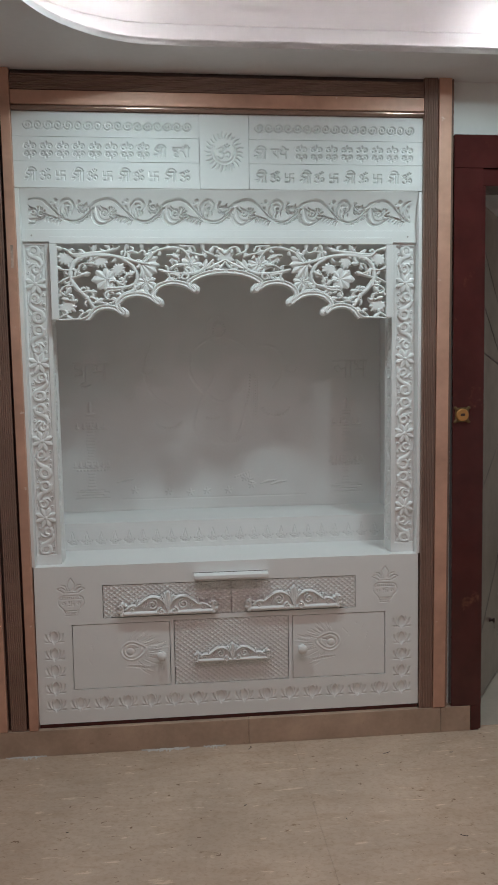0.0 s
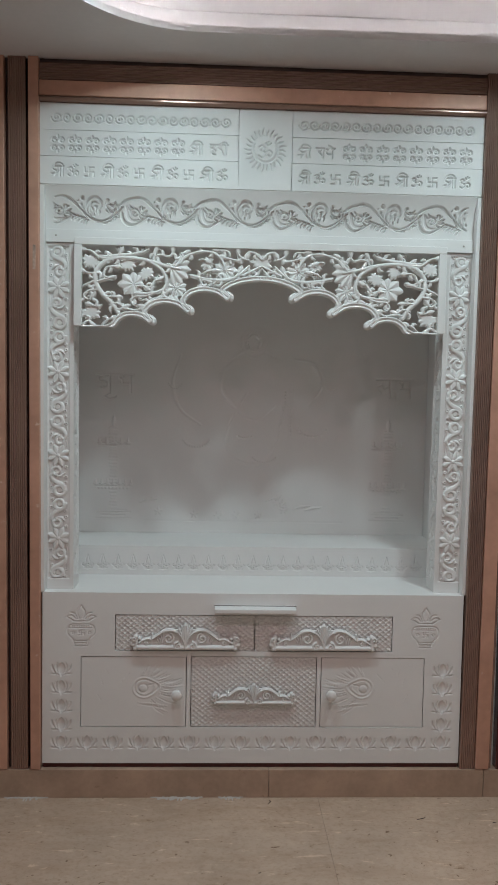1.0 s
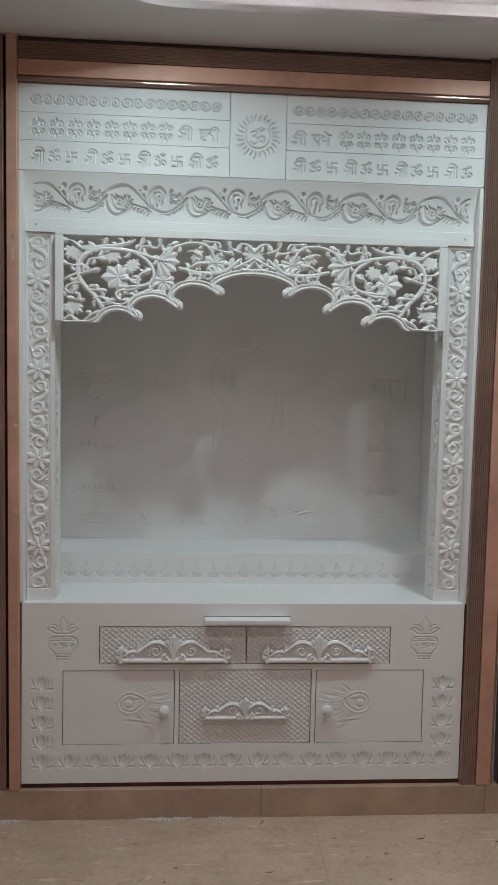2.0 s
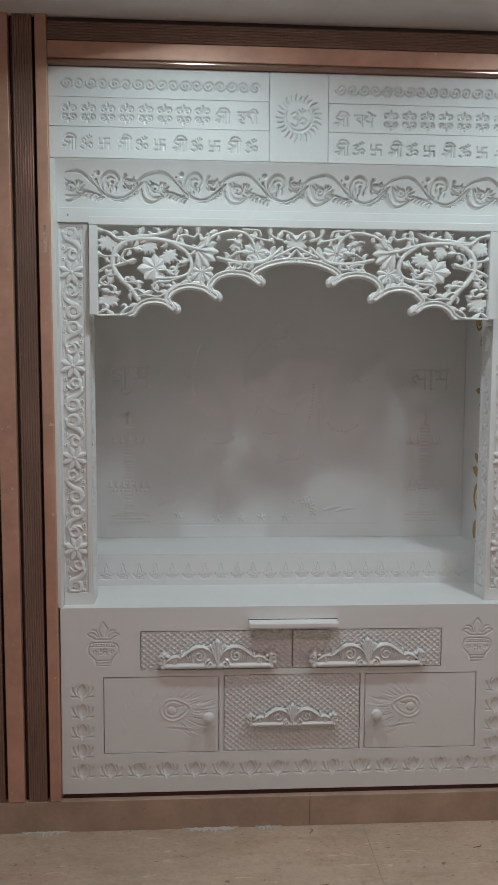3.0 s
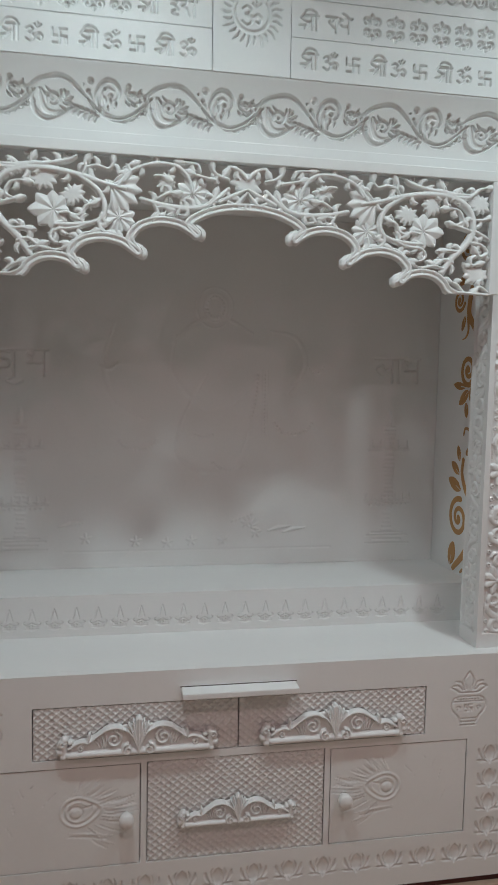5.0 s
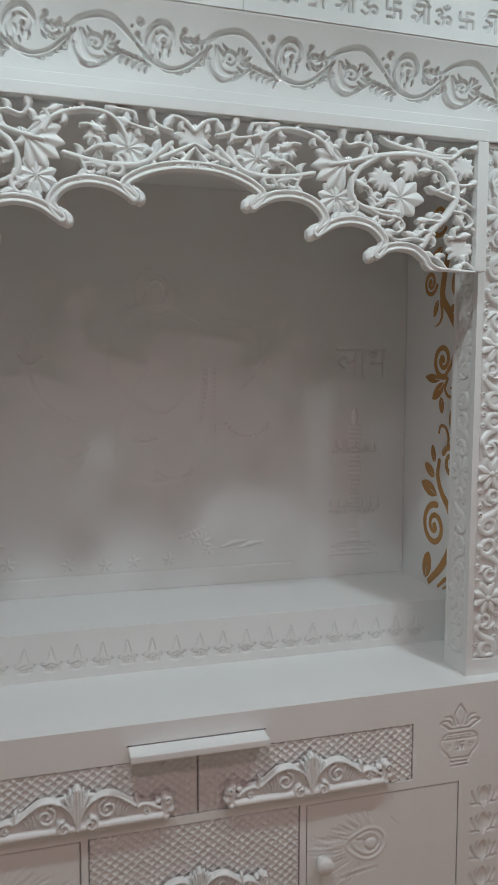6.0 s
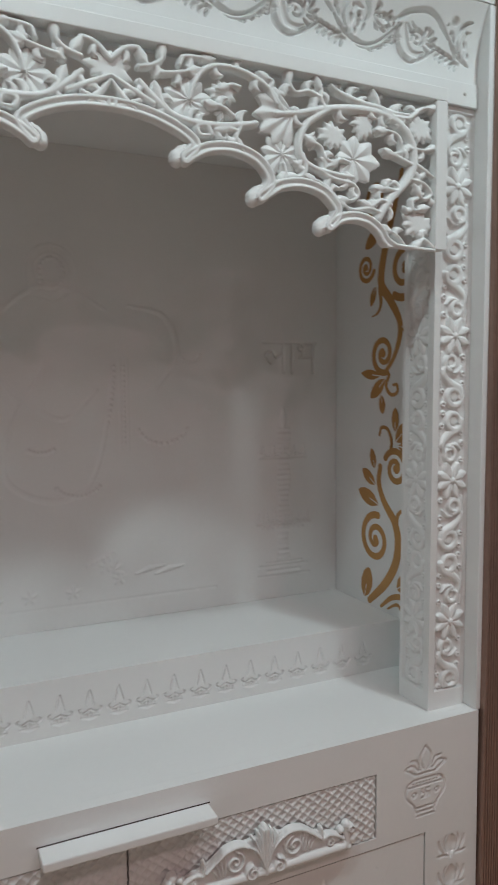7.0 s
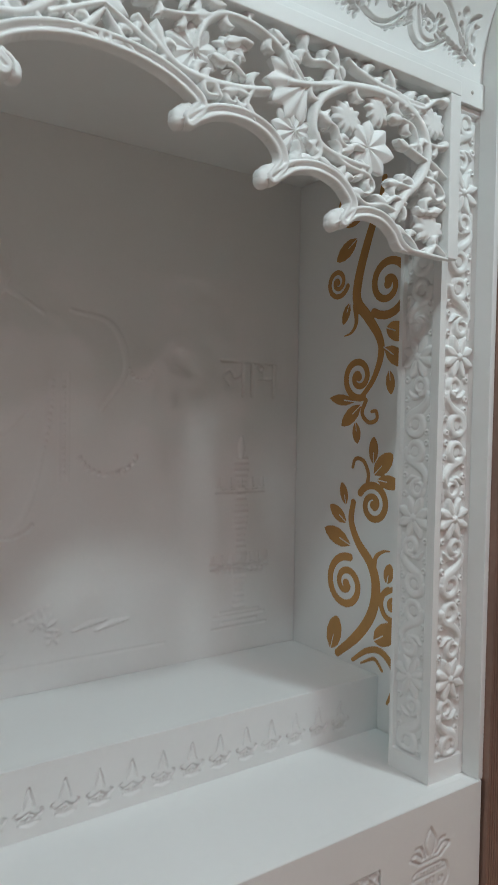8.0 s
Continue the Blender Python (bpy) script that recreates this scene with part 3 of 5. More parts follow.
def smear(x0, x1, seed):
    rnd = random.Random(seed)
    bm = bmesh.new()
    n = 34
    rows = []
    for i in range(n + 1):
        x = x0 + (x1 - x0) * i / n
        d = 0.001 + 0.026 * rnd.random() ** 2 * math.sin(math.pi * (i + 0.4) / (n + 0.8))
        rows.append([bm.verts.new((x, -0.0138, 0.004 * rnd.random() + 0.001)), bm.verts.new((x, -0.0145 - d * 0.5, 0.004)), bm.verts.new((x, -0.0145 - d, 0.0002))])
    for a, b in zip(rows, rows[1:]):
        for k in range(2):
            bm.faces.new((a[k], b[k], b[k + 1], a[k + 1]))
    return tagged(part("plaster_smear", bm, plaster, smooth=True), "rough white plaster smear along the foot of the skirting", "plaster", "plaster smears")


smear(-0.33, -0.16, 3)
smear(-0.11, -0.03, 5)
smear(-0.80, -0.66, 8)


# ---- doorway ----
door = thing("door_1", (1.3, 0.02, 0), "glossy dark maroon door frame with an open grey door leaf", "door", kind="structure")
casing_bm = box(0.806, 0.911, -0.012, 0.0195, 0.0938, 2.0345, 0.002)
box(0.881, 0.911, -0.012, 0.0195, 0.0, 0.0937, 0, casing_bm)
part("casing", casing_bm, maroon, door)
part("casing_head", box(0.806, 1.87, -0.012, 0.0195, 2.035, 2.148, 0.002), maroon, door)
part("casing", box(1.78, 1.87, -0.012, 0.0195, 0.0, 2.0345, 0.002), maroon, door)
part("jamb", box(0.9115, 0.924, -0.004, 0.12, 0.0, 1.975, 0.003), maroon, door)
part("jamb", box(1.767, 1.7795, -0.004, 0.12, 0.0, 1.975, 0.003), maroon, door)
part("jamb_head", box(0.9115, 1.7795, -0.004, 0.12, 1.9755, 2.0345, 0.003), maroon, door)
leaf_bm = box(0.0, 0.84, -0.018, 0.018, 0.008, 1.965, 0.002)
hinge, swing = (0.926, 0.128, 0.0), radians(54)
door_leaf = part("door_leaf", leaf_bm, leaf_grey, door, "grey glossy door leaf with fine diagonal grooves", hinge, (0, 0, swing))
for z0, z1 in ((0.18, 0.85), (0.80, 1.25), (1.42, 1.30), (1.66, 1.15), (1.88, 1.30)):
    g = bmesh.new()
    d = math.hypot(0.80, z1 - z0)
    box(-d / 2, d / 2, -0.0195, -0.0175, -0.0015, 0.0015, 0, g)
    gr = part("groove", g, dark_gap, door_leaf, "", Vector(hinge))
    gr.location, gr.rotation_euler = (0.42, 0, (z0 + z1) / 2), (0, -math.atan2(z1 - z0, 0.80), 0)
# small dark spot low on the leaf, built as a turned piece
dark_spot = part("knob", lathe([(0.010, 0.0), (0.010, 0.004), (0.005, 0.007), (0.005, 0.012), (0.011, 0.016), (0.011, 0.021), (0.0, 0.024)]), dark_gap, door_leaf, "", Vector(hinge), smooth=True)
dark_spot.location = (0.29, -0.018, 0.29)

lock_plate = part("lock_plate", box(-0.026, 0.026, -0.004, 0, -0.026, 0.026, 0.002), antique, door, "square ornate antique brass lock plate", (0.838, -0.012, 1.172))
for a in range(4):
    for s in (-1, 1):
        q = lathe([(0.006, 0.0), (0.006, 0.003), (0.003, 0.005), (0.0, 0.0055)], 10)
        an = radians(45 + 90 * a)
        o = part("stud", q, antique, lock_plate, "", (0.838 + 0.031 * math.cos(an) + s * 0.004 * math.sin(an), -0.014, 1.172 + 0.031 * math.sin(an) + s * 0.004 * math.cos(an)), smooth=True)
part("lock_face", lathe([(0.0225, 0.0), (0.0225, 0.006), (0.020, 0.009), (0.017, 0.0085), (0.0, 0.009)]), brass, lock_plate, "round polished brass lock face", (0.838, -0.0155, 1.172), smooth=True)
part("keyhole", box(-0.008, 0.008, -0.0015, 0, -0.004, 0.005, 0.0005), dark_gap, lock_plate, "", (0.838, -0.0243, 1.172))

# ---- shrine: base cabinet ----
BW, BZ0, BZ1 = 0.6830, 0.109, 0.670
cab = thing("base_cabinet", (0, 0.2, BZ0), "white solid-surface cabinet with engraved lotus border, drawers and doors", "cabinet")
part("carcass", box(-BW + 0.002, BW - 0.002, 0.040, 0.53, BZ0, BZ1 - 0.0205, 0), white, cab)
face = Carving(-BW, BW, BZ0, BZ1 + 0.001, 0.002)
PANELS = dict(drawer_l=(-0.449, -0.0015, 0.4835, 0.5975), drawer_r=(0.0015, 0.449, 0.4835, 0.5975), door_l=(-0.558, -0.221, 0.231, 0.460), door_r=(0.221, 0.558, 0.231, 0.460), mid=(-0.203, 0.203, 0.231, 0.462))
for k in range(16):
    lotus(face, -0.622 + k * 0.0829, 0.175, 0.066)
for k in range(1, 5):
    for s in (-1, 1):
        lotus(face, s * 0.622, 0.175 + k * 0.061, 0.066)
for s in (-1, 1):
    water_pot(face, s * 0.560, 0.497)
face.hole(-0.4515, 0.4515, 0.481, 0.600)
for n in ("door_l", "door_r", "mid"):
    a, b, c0, d0 = PANELS[n]
    face.hole(a - 0.0025, b + 0.0025, c0 - 0.0025, d0 + 0.0025)
link_mesh("face_frame", face.mesh("face_frame", (0, 0, 0), X, Z, 0.022, back=False), white_carved, cab)


def front(name, key, carve):
    a, b, z0, z1 = PANELS[key]
    c = Carving(a, b, z0, z1, 0.002)
    carve(c)
    return link_mesh(name, c.mesh(name, (0, 0.0015, 0), X, Z, 0.018, back=False), white_carved, cab)


drawer_left = front("drawer", "drawer_l", quilt)
drawer_right = front("drawer", "drawer_r", quilt)
drawer_mid = front("deep_drawer", "mid", quilt)
door_left = front("cupboard_door", "door_l", lambda c: feather(c, -0.356, 0.359, 1))
door_right = front("cupboard_door", "door_r", lambda c: feather(c, 0.356, 0.359, -1))


def ornate_handle():
    """A half-round bar with shell, C-scrolls and leafy ends, 0.345 wide, standing on z = 0."""
    c = Carving(-0.178, 0.178, -0.006, 0.088, 0.0012, solid=False)
    for x in np.arange(-0.140, 0.1405, 0.004):
        top = 0.014 + 0.046 * max(0.0, 1 - (abs(x) / 0.150) ** 1.9)
        c.stroke([(x, 0.006), (x, top)], 0.0060, 0.0045, 3.0, cut=True)
    c.stroke([(-0.150, 0.006), (0.150, 0.006)], 0.0088, 0.0165, cut=True)
    for s in (-1, 1):
        # leafy end
        for ex, ez, er in ((0.160, 0.002, 0.008), (0.168, 0.014, 0.008), (0.166, 0.028, 0.008), (0.158, 0.040, 0.008), (0.146, 0.034, 0.006)):
            c.stroke([(s * ex, ez), (s * (ex + 0.001), ez)], er, 0.013, cut=True)
        c.stroke(spiral(s * 0.164, 0.034, 0.007, 1.0, 0, s, 0.4, 16), 0.0026, 0.0165, cut=True)
        c.stroke([(s * 0.160, 0.006), (s * 0.160, 0.036)], 0.008, 0.011, cut=True)
        # outer hump, small spur, great C-scroll
        c.stroke(smooth_line([(s * 0.150, 0.020), (s * 0.134, 0.030), (s * 0.120, 0.034), (s * 0.108, 0.030)]), [0.003, 0.0044, 0.0044, 0.003], 0.0135, cut=True)
        c.stroke([(s * 0.108, 0.030), (s * 0.106, 0.050)], [0.004, 0.0045, 0.003], 0.0135, cut=True)
        c.stroke(smooth_line([(s * 0.104, 0.034), (s * 0.086, 0.048), (s * 0.066, 0.060), (s * 0.044, 0.062), (s * 0.028, 0.054)]), [0.003, 0.0044, 0.0052, 0.0048, 0.003], 0.0160, cut=True)
        c.stroke(spiral(s * 0.054, 0.036, 0.018, 1.4, radians(100 if s > 0 else 80), s, 0.22), [0.0030, 0.0034, 0.0032, 0.0042], 0.0140, cut=True)
        for q in range(4):
            c.stroke(smooth_line([(s * (0.096 - 0.008 * q), 0.038 + 0.004 * q), (s * (0.088 - 0.006 * q), 0.028 + 0.003 * q), (s * (0.084 - 0.005 * q), 0.018)]), [0.0012, 0.0026, 0.0010], 0.0115, cut=True)
        c.stroke(spiral(s * 0.124, 0.020, 0.007, 1.1, radians(90), -s, 0.3, 16), 0.0030, 0.0125, cut=True)
        # volutes at the foot of the shell, and its flutes
        c.stroke(spiral(s * 0.024, 0.012, 0.0125, 1.4, radians(90), -s, 0.2), [0.0036, 0.0032, 0.0042], 0.0185, cut=True)
        for top, bend in ((0.079, 0.005), (0.075, 0.012), (0.068, 0.021), (0.058, 0.030)):
            c.stroke(smooth_line([(s * 0.003, 0.016), (s * (0.004 + bend * 0.35), 0.044), (s * bend, top)]), [0.0018, 0.0029, 0.0020], 0.0185, cut=True)
    c.stroke([(0, 0.004), (0, 0.080)], [0.005, 0.0034, 0.0050], 0.0195, cut=True)
    return c.mesh("drawer_handle", (0, 0, 0), X, Z, 0.004, back=False)


handle_mesh = ornate_handle()
for ob, x, z, s in ((drawer_left, -0.224, 0.4910, 1.0), (drawer_right, 0.224, 0.4910, 1.0), (drawer_mid, 0.0, 0.3120, 0.78)):
    hd = link_mesh("handle", handle_mesh, white_carved, ob, "ornate white carved pull with scrolls and leaves", (x, -0.006, z))
    hd.scale = (s, 0.78, s)
for ob, x in ((door_left, -0.250), (door_right, 0.252)):
    part("knob", lathe([(0.010, 0.0), (0.010, 0.008), (0.0155, 0.012), (0.0165, 0.020), (0.0165, 0.026), (0.0145, 0.029), (0.0, 0.0295)]), white, ob, "round white door knob", (x, 0.0012, 0.342), smooth=True)
tray = part("pull_out_tray", box(-0.131, 0.131, -0.040, 0.022, 0.6165, 0.6305, 0.0022), white, cab, "thin white pull-out tray edge")
part("tray_slot", box(-0.1335, 0.1335, -0.0006, 0.02, 0.6305, 0.6322, 0), dark_gap, cab)

tagged(part("countertop", box(-BW, BW, 0.0222, 0.53, BZ1 - 0.020, BZ1 + 0.001, 0), white), "white solid-surface top of the shrine cabinet", "countertop")

# step with a row of oil lamps
step = thing("step_platform", (0, 0.34, BZ1 + 0.0012), "white raised step with a row of engraved oil lamps", "platform")
SY, SZ = 0.245, 0.775
part("slab", box(-0.684, 0.684, SY + 0.0121, 0.525, SZ - 0.012, SZ, 0), white, step)
riser_c = Carving(-0.684, 0.684, BZ1 + 0.0012, SZ, 0.0015)
for k in range(23):
    x, z = -0.585 + 0.0533 * k, 0.690
    c = riser_c
    for s in (-1, 1):
        c.stroke(smooth_line([(x + s * 0.003, z + 0.017), (x + s * 0.010, z + 0.013), (x + s * 0.0165, z + 0.013), (x + s * 0.0210, z + 0.018), (x + s * 0.0170, z + 0.021)]), [0.0011, 0.0018, 0.0016, 0.0011], -0.0032)
        c.stroke(smooth_line([(x + s * 0.0004, z + 0.053), (x + s * 0.0040, z + 0.040), (x + s * 0.0078, z + 0.025)]), [0.0010, 0.0018, 0.0012], -0.0032)
        c.stroke([(x + s * 0.006, z + 0.008), (x + s * 0.013, z + 0.0085)], 0.0026, -0.0026)
    c.stroke([(x, z + 0.018), (x + 0.0004, z + 0.018)], 0.0022, -0.004)
    c.stroke([(x - 0.016, z + 0.004), (x, z + 0.0025), (x + 0.016, z + 0.004)], [0.0010, 0.0034, 0.0042, 0.0034, 0.0010], -0.0028)
    c.stroke([(x, z + 0.009), (x + 0.0004, z + 0.010)], 0.0030, -0.0026)
link_mesh("step_front", riser_c.mesh("step_front", (0, SY, 0), X, Z, 0.012, back=False), white_carved, step)

# ---- shrine: upper part ----
shrine = thing("prayer_shrine", (0, 0.25, BZ1 + 0.0012), "white carved household prayer shrine with pierced scalloped arch", "shrine")
NZ0, NZ1, NYB = BZ1 + 0.0012, 1.780, 0.510

# back panel with very shallow carving: lamp towers, bead garlands, flowers
bc = Carving(-0.684, 0.684, SZ + 0.0005, NZ1, 0.0025)
D = 0.0032
for s, word, x0 in ((-1, SHUBH, -0.603), (1, LABH, 0.484)):
    put(bc, word, x0, 1.300, 0.142, 0.088, 0.0030, -0.0034)
    xt = s * 0.536
    for z, w in ((0.830, 0.070), (0.842, 0.045), (0.854, 0.066), (0.862, 0.050), (0.955, 0.072), (0.962, 0.055), (1.115, 0.062), (1.122, 0.045)):
        bc.stroke([(xt - w, z), (xt + w, z)], 0.0019, -D)
    for z in np.arange(0.872, 1.19, 0.0125):
        w = 0.007 + 0.009 * abs(math.sin(z * 31))
        bc.stroke([(xt - w, z), (xt + w, z)], 0.0030, D * 0.6)
    for zt, w, m in ((0.962, 0.068, 7), (1.122, 0.055, 5)):
        for k in range(m):
            xk = xt - w + 2 * w * k / (m - 1)
            petal(bc, xk, zt, radians(90), 0.022, 0.0036, D)
            bc.stroke(smooth_line([(xk - 0.006, zt + 0.004), (xk, zt), (xk + 0.006, zt + 0.004)]), 0.0018, D)
    for k in range(9):
        bc.stroke([(xt - 0.055 + 0.0138 * k, 0.949), (xt - 0.054 + 0.0138 * k, 0.949)], 0.0042, D)
    petal(bc, xt, 1.185, radians(90), 0.045, 0.010, D)


def beads(pts, r=0.0045):
    for a, b in pts:
        bc.stroke([(a, b), (a + 0.0005, b)], r, D)


for cx, cz, rx, rz, a0, a1, n in ((-0.215, 1.155, 0.055, 0.04, 200, 340, 13), (0.045, 1.10, 0.055, 0.045, 215, 325, 11), (0.235, 1.215, 0.062, 0.055, 205, 335, 11), (0.0, 1.52, 0.024, 0.030, 0, 345, 16), (-0.03, 1.20, 0.05, 0.05, 240, 300, 6)):
    beads([(cx + rx * math.cos(radians(a0 + (a1 - a0) * k / n)), cz + rz * math.sin(radians(a0 + (a1 - a0) * k / n))) for k in range(n + 1)])
beads([(0.125 - 0.0006 * k * k * 0.25, 1.33 - 0.012 * k) for k in range(11)])
for pts in ([(-0.02, 1.33), (-0.09, 1.20), (-0.10, 1.10), (-0.02, 1.05), (0.06, 1.07), (0.10, 1.16), (0.125, 1.33)], [(-0.11, 1.44), (-0.12, 1.34), (-0.06, 1.26), (0.02, 1.22), (0.09, 1.28)], [(-0.28, 1.47), (-0.31, 1.36), (-0.28, 1.26), (-0.20, 1.20)],
            [(0.16, 1.46), (0.24, 1.44), (0.27, 1.36), (0.22, 1.28)], [(-0.12, 1.42), (-0.05, 1.48), (0.03, 1.49), (0.11, 1.45)]):
    bc.stroke(smooth_line(pts), [0.003, 0.007, 0.003], D * 0.4)
t = np.linspace(0, 2 * math.pi, 50)
for r in (0.036, 0.052):
    bc.stroke(np.stack([r * np.cos(t), 1.52 + r * 1.1 * np.sin(t)], 1), 0.0018, D * 0.5)
beads([(0.148, 1.33 - 0.011 * k) for k in range(16)], 0.0026)
for x in (0.140, 0.157):
    bc.stroke([(x, 1.345), (x, 1.15)], 0.0014, D * 0.5)
for k in range(9):
    a = radians(200 + 17 * k)
    beads([(0.30 + 0.026 * math.cos(a), 1.37 + 0.03 * math.sin(a)), (-0.30 + 0.026 * math.cos(a), 1.37 + 0.03 * math.sin(a))], 0.0026)
bc.stroke([(-0.42, 0.822), (0.36, 0.822)], 0.0016, -D * 0.6)
for k in range(6):
    petal(bc, 0.115, 0.885 + 0.003 * k, radians(-10 + 38 * k), 0.026, 0.0036, D * 1.3)
    bc.stroke([(0.06 + 0.011 * k, 0.905 + 0.004 * k), (0.064 + 0.011 * k, 0.907 + 0.004 * k)], 0.0034, D)
for x, z in ((-0.36, 0.86), (-0.13, 0.845), (-0.06, 0.85), (0.03, 0.85), (0.10, 0.90), (0.13, 0.87), (-0.22, 0.85)):
    for k in range(5):
        petal(bc, x, z, radians(20 + 72 * k), 0.017, 0.0036, D * 0.9)
for x, z in ((0.245, 0.875), (-0.40, 0.90), (0.20, 0.88)):
    bc.stroke(smooth_line([(x - 0.035, z - 0.006), (x, z + 0.004), (x + 0.035, z + 0.008)]), [0.001, 0.006, 0.001], D * 1.3)
link_mesh("back_panel", bc.mesh("back_panel", (0, NYB, 0), X, Z, 0.02, back=False), white_carved, shrine, "white back panel with very shallow carving")

part("side_wall", box(-0.704, -0.685, 0.0455, 0.5305, NZ0, NZ1, 0), white, shrine)
right_wall = part("side_wall", box(0.685, 0.704, 0.0455, 0.5305, NZ0, NZ1, 0), white, shrine, "white side wall with a gold scrolling vine")
part("niche_top", box(-0.704, 0.704, 0.050, 0.5305, NZ1 + 0.0005, NZ1 + 0.02, 0), white, shrine)
for s in (-1, 1):
    fin = part("side_fin", box(s * 0.684, s * 0.7005, 0.002, 0.045, NZ0, 1.955, 0.0015), white, shrine)
    for v in fin.data.vertices:
        v.co.x -= s * 0.006 * max(0.0, 1.785 - v.co.z) / (1.785 - NZ0)


# gold vine on the side wall; q is measured from the step's back corner towards the room
def vine():
    c = Carving(-0.44, -0.175, 0.680, 1.775, 0.0011, solid=False)
    slits = []

    def st(pts, r):
        c.stroke(smooth_line([(-a, b) for a, b in pts]), r, 0.0008, 4, cut=True)

    def sp(y, z, r, turns, start, hand, w0, w1):
        c.stroke(spiral(-y, z, r, turns, radians(start), hand, 0.16, 44), [w0, w0 * 0.9, w1], 0.0008, 4, cut=True)
        c.stroke([(-y, z), (-y + 0.0008, z)], w1 * 1.7, 0.0008, 4, cut=True)

    def lf(y, z, y1, z1, w):
        # a leaf from its stalk to its tip, with a slit up from the stalk
        p = np.array([(-y + (y - y1) * t, z + (z1 - z) * t) for t in np.linspace(0.10, 1, 13)])
        c.stroke(p, [0.0010, w * 0.62, w * 1.12, w * 1.28, w * 1.15, w * 0.72, 0.0005], 0.0008, 4, cut=True)
        slits.append((p[0] + (p[0] - p[1]) * 0.6, p[0] + (p[-1] - p[0]) * 0.42))

    for radii, pts in (
        ((0.009, 0.011, 0.012, 0.012, 0.011, 0.009, 0.008, 0.006, 0.005), ((0.291, 1.666), (0.317, 1.603), (0.335, 1.547), (0.337, 1.505), (0.306, 1.470), (0.273, 1.426), (0.269, 1.390), (0.289, 1.345), (0.323, 1.309))),
        ((0.006, 0.007, 0.007), ((0.291, 1.666), (0.276, 1.698), (0.268, 1.732))),
        ((0.007, 0.005, 0.003, 0.001), ((0.343, 1.496), (0.339, 1.463), (0.352, 1.444), (0.373, 1.438))),
        ((0.005, 0.0045, 0.004, 0.004, 0.004, 0.003), ((0.307, 1.306), (0.317, 1.281), (0.299, 1.263), (0.277, 1.268), (0.278, 1.284), (0.291, 1.284))),
        ((0.005, 0.0045, 0.004, 0.004, 0.0035), ((0.299, 1.138), (0.296, 1.162), (0.310, 1.186), (0.333, 1.189), (0.341, 1.172))),
        ((0.008, 0.011, 0.012, 0.012, 0.011, 0.009, 0.008, 0.007), ((0.376, 0.784), (0.318, 0.834), (0.280, 0.886), (0.269, 0.939), (0.283, 0.983), (0.322, 1.023), (0.342, 1.063), (0.337, 1.101))),
        ((0.007, 0.005, 0.003, 0.001), ((0.276, 0.970), (0.271, 0.999), (0.252, 1.014), (0.234, 1.017))),
        ((0.006, 0.0055, 0.005), ((0.268, 0.916), (0.253, 0.929), (0.225, 0.946))),
        ((0.004, 0.006, 0.007, 0.007, 0.006, 0.003), ((0.330, 0.782), (0.290, 0.811), (0.252, 0.819), (0.220, 0.796), (0.215, 0.762), (0.233, 0.724))),
        ((0.002, 0.004, 0.003), ((0.306, 0.782), (0.270, 0.800), (0.248, 0.783))),
    ):
        st(pts, radii)
    sp(0.254, 1.528, 0.0620, 1.65, 235, 1, 0.0084, 0.0056)
    sp(0.396, 1.550, 0.0320, 1.70, -20, -1, 0.0055, 0.0035)
    sp(0.329, 1.353, 0.0430, 1.55, -70, -1, 0.0072, 0.0050)
    sp(0.281, 1.101, 0.0420, 1.60, 150, -1, 0.0075, 0.0050)
    sp(0.354, 0.933, 0.0560, 1.70, 80, 1, 0.0082, 0.0055)
    sp(0.224, 0.911, 0.0340, 1.40, 110, 1, 0.0060, 0.0040)
    sp(0.361, 1.699, 0.0400, 1.70, -40, -1, 0.0060, 0.0040)
    lf(0.334, 1.634, 0.400, 1.594, 0.0130)
    lf(0.357, 1.509, 0.378, 1.462, 0.0080)
    lf(0.261, 1.446, 0.200, 1.427, 0.0150)
    lf(0.265, 1.410, 0.203, 1.372, 0.0130)
    lf(0.246, 1.368, 0.239, 1.317, 0.0090)
    lf(0.331, 1.303, 0.414, 1.312, 0.0090)
    lf(0.314, 1.302, 0.377, 1.255, 0.0120)
    lf(0.336, 1.267, 0.329, 1.220, 0.0090)
    lf(0.283, 1.175, 0.283, 1.235, 0.0100)
    lf(0.286, 1.156, 0.232, 1.203, 0.0140)
    lf(0.279, 1.152, 0.209, 1.145, 0.0110)
    lf(0.357, 1.089, 0.372, 1.139, 0.0090)
    lf(0.351, 1.054, 0.407, 1.089, 0.0110)
    lf(0.334, 1.010, 0.423, 1.039, 0.0140)
    lf(0.241, 0.950, 0.232, 0.992, 0.0100)
    lf(0.400, 0.780, 0.378, 0.859, 0.0170)
    lf(0.278, 0.832, 0.214, 0.872, 0.0170)
    for a, b in slits:
        c.slit([a, b], 0.0013)
    return c.mesh("vine_inlay", (0.6846, -0.013, 0.003), -Y, Z, 0.0003, back=False)


link_mesh("vine_inlay", vine(), gold, right_wall, "flat gold scrolling vine with leaves and spirals")

# carved pillars
PX0, PX1, PY0, PY1, PZ1 = 0.598, 0.683, 0.036, 0.125, 1.785


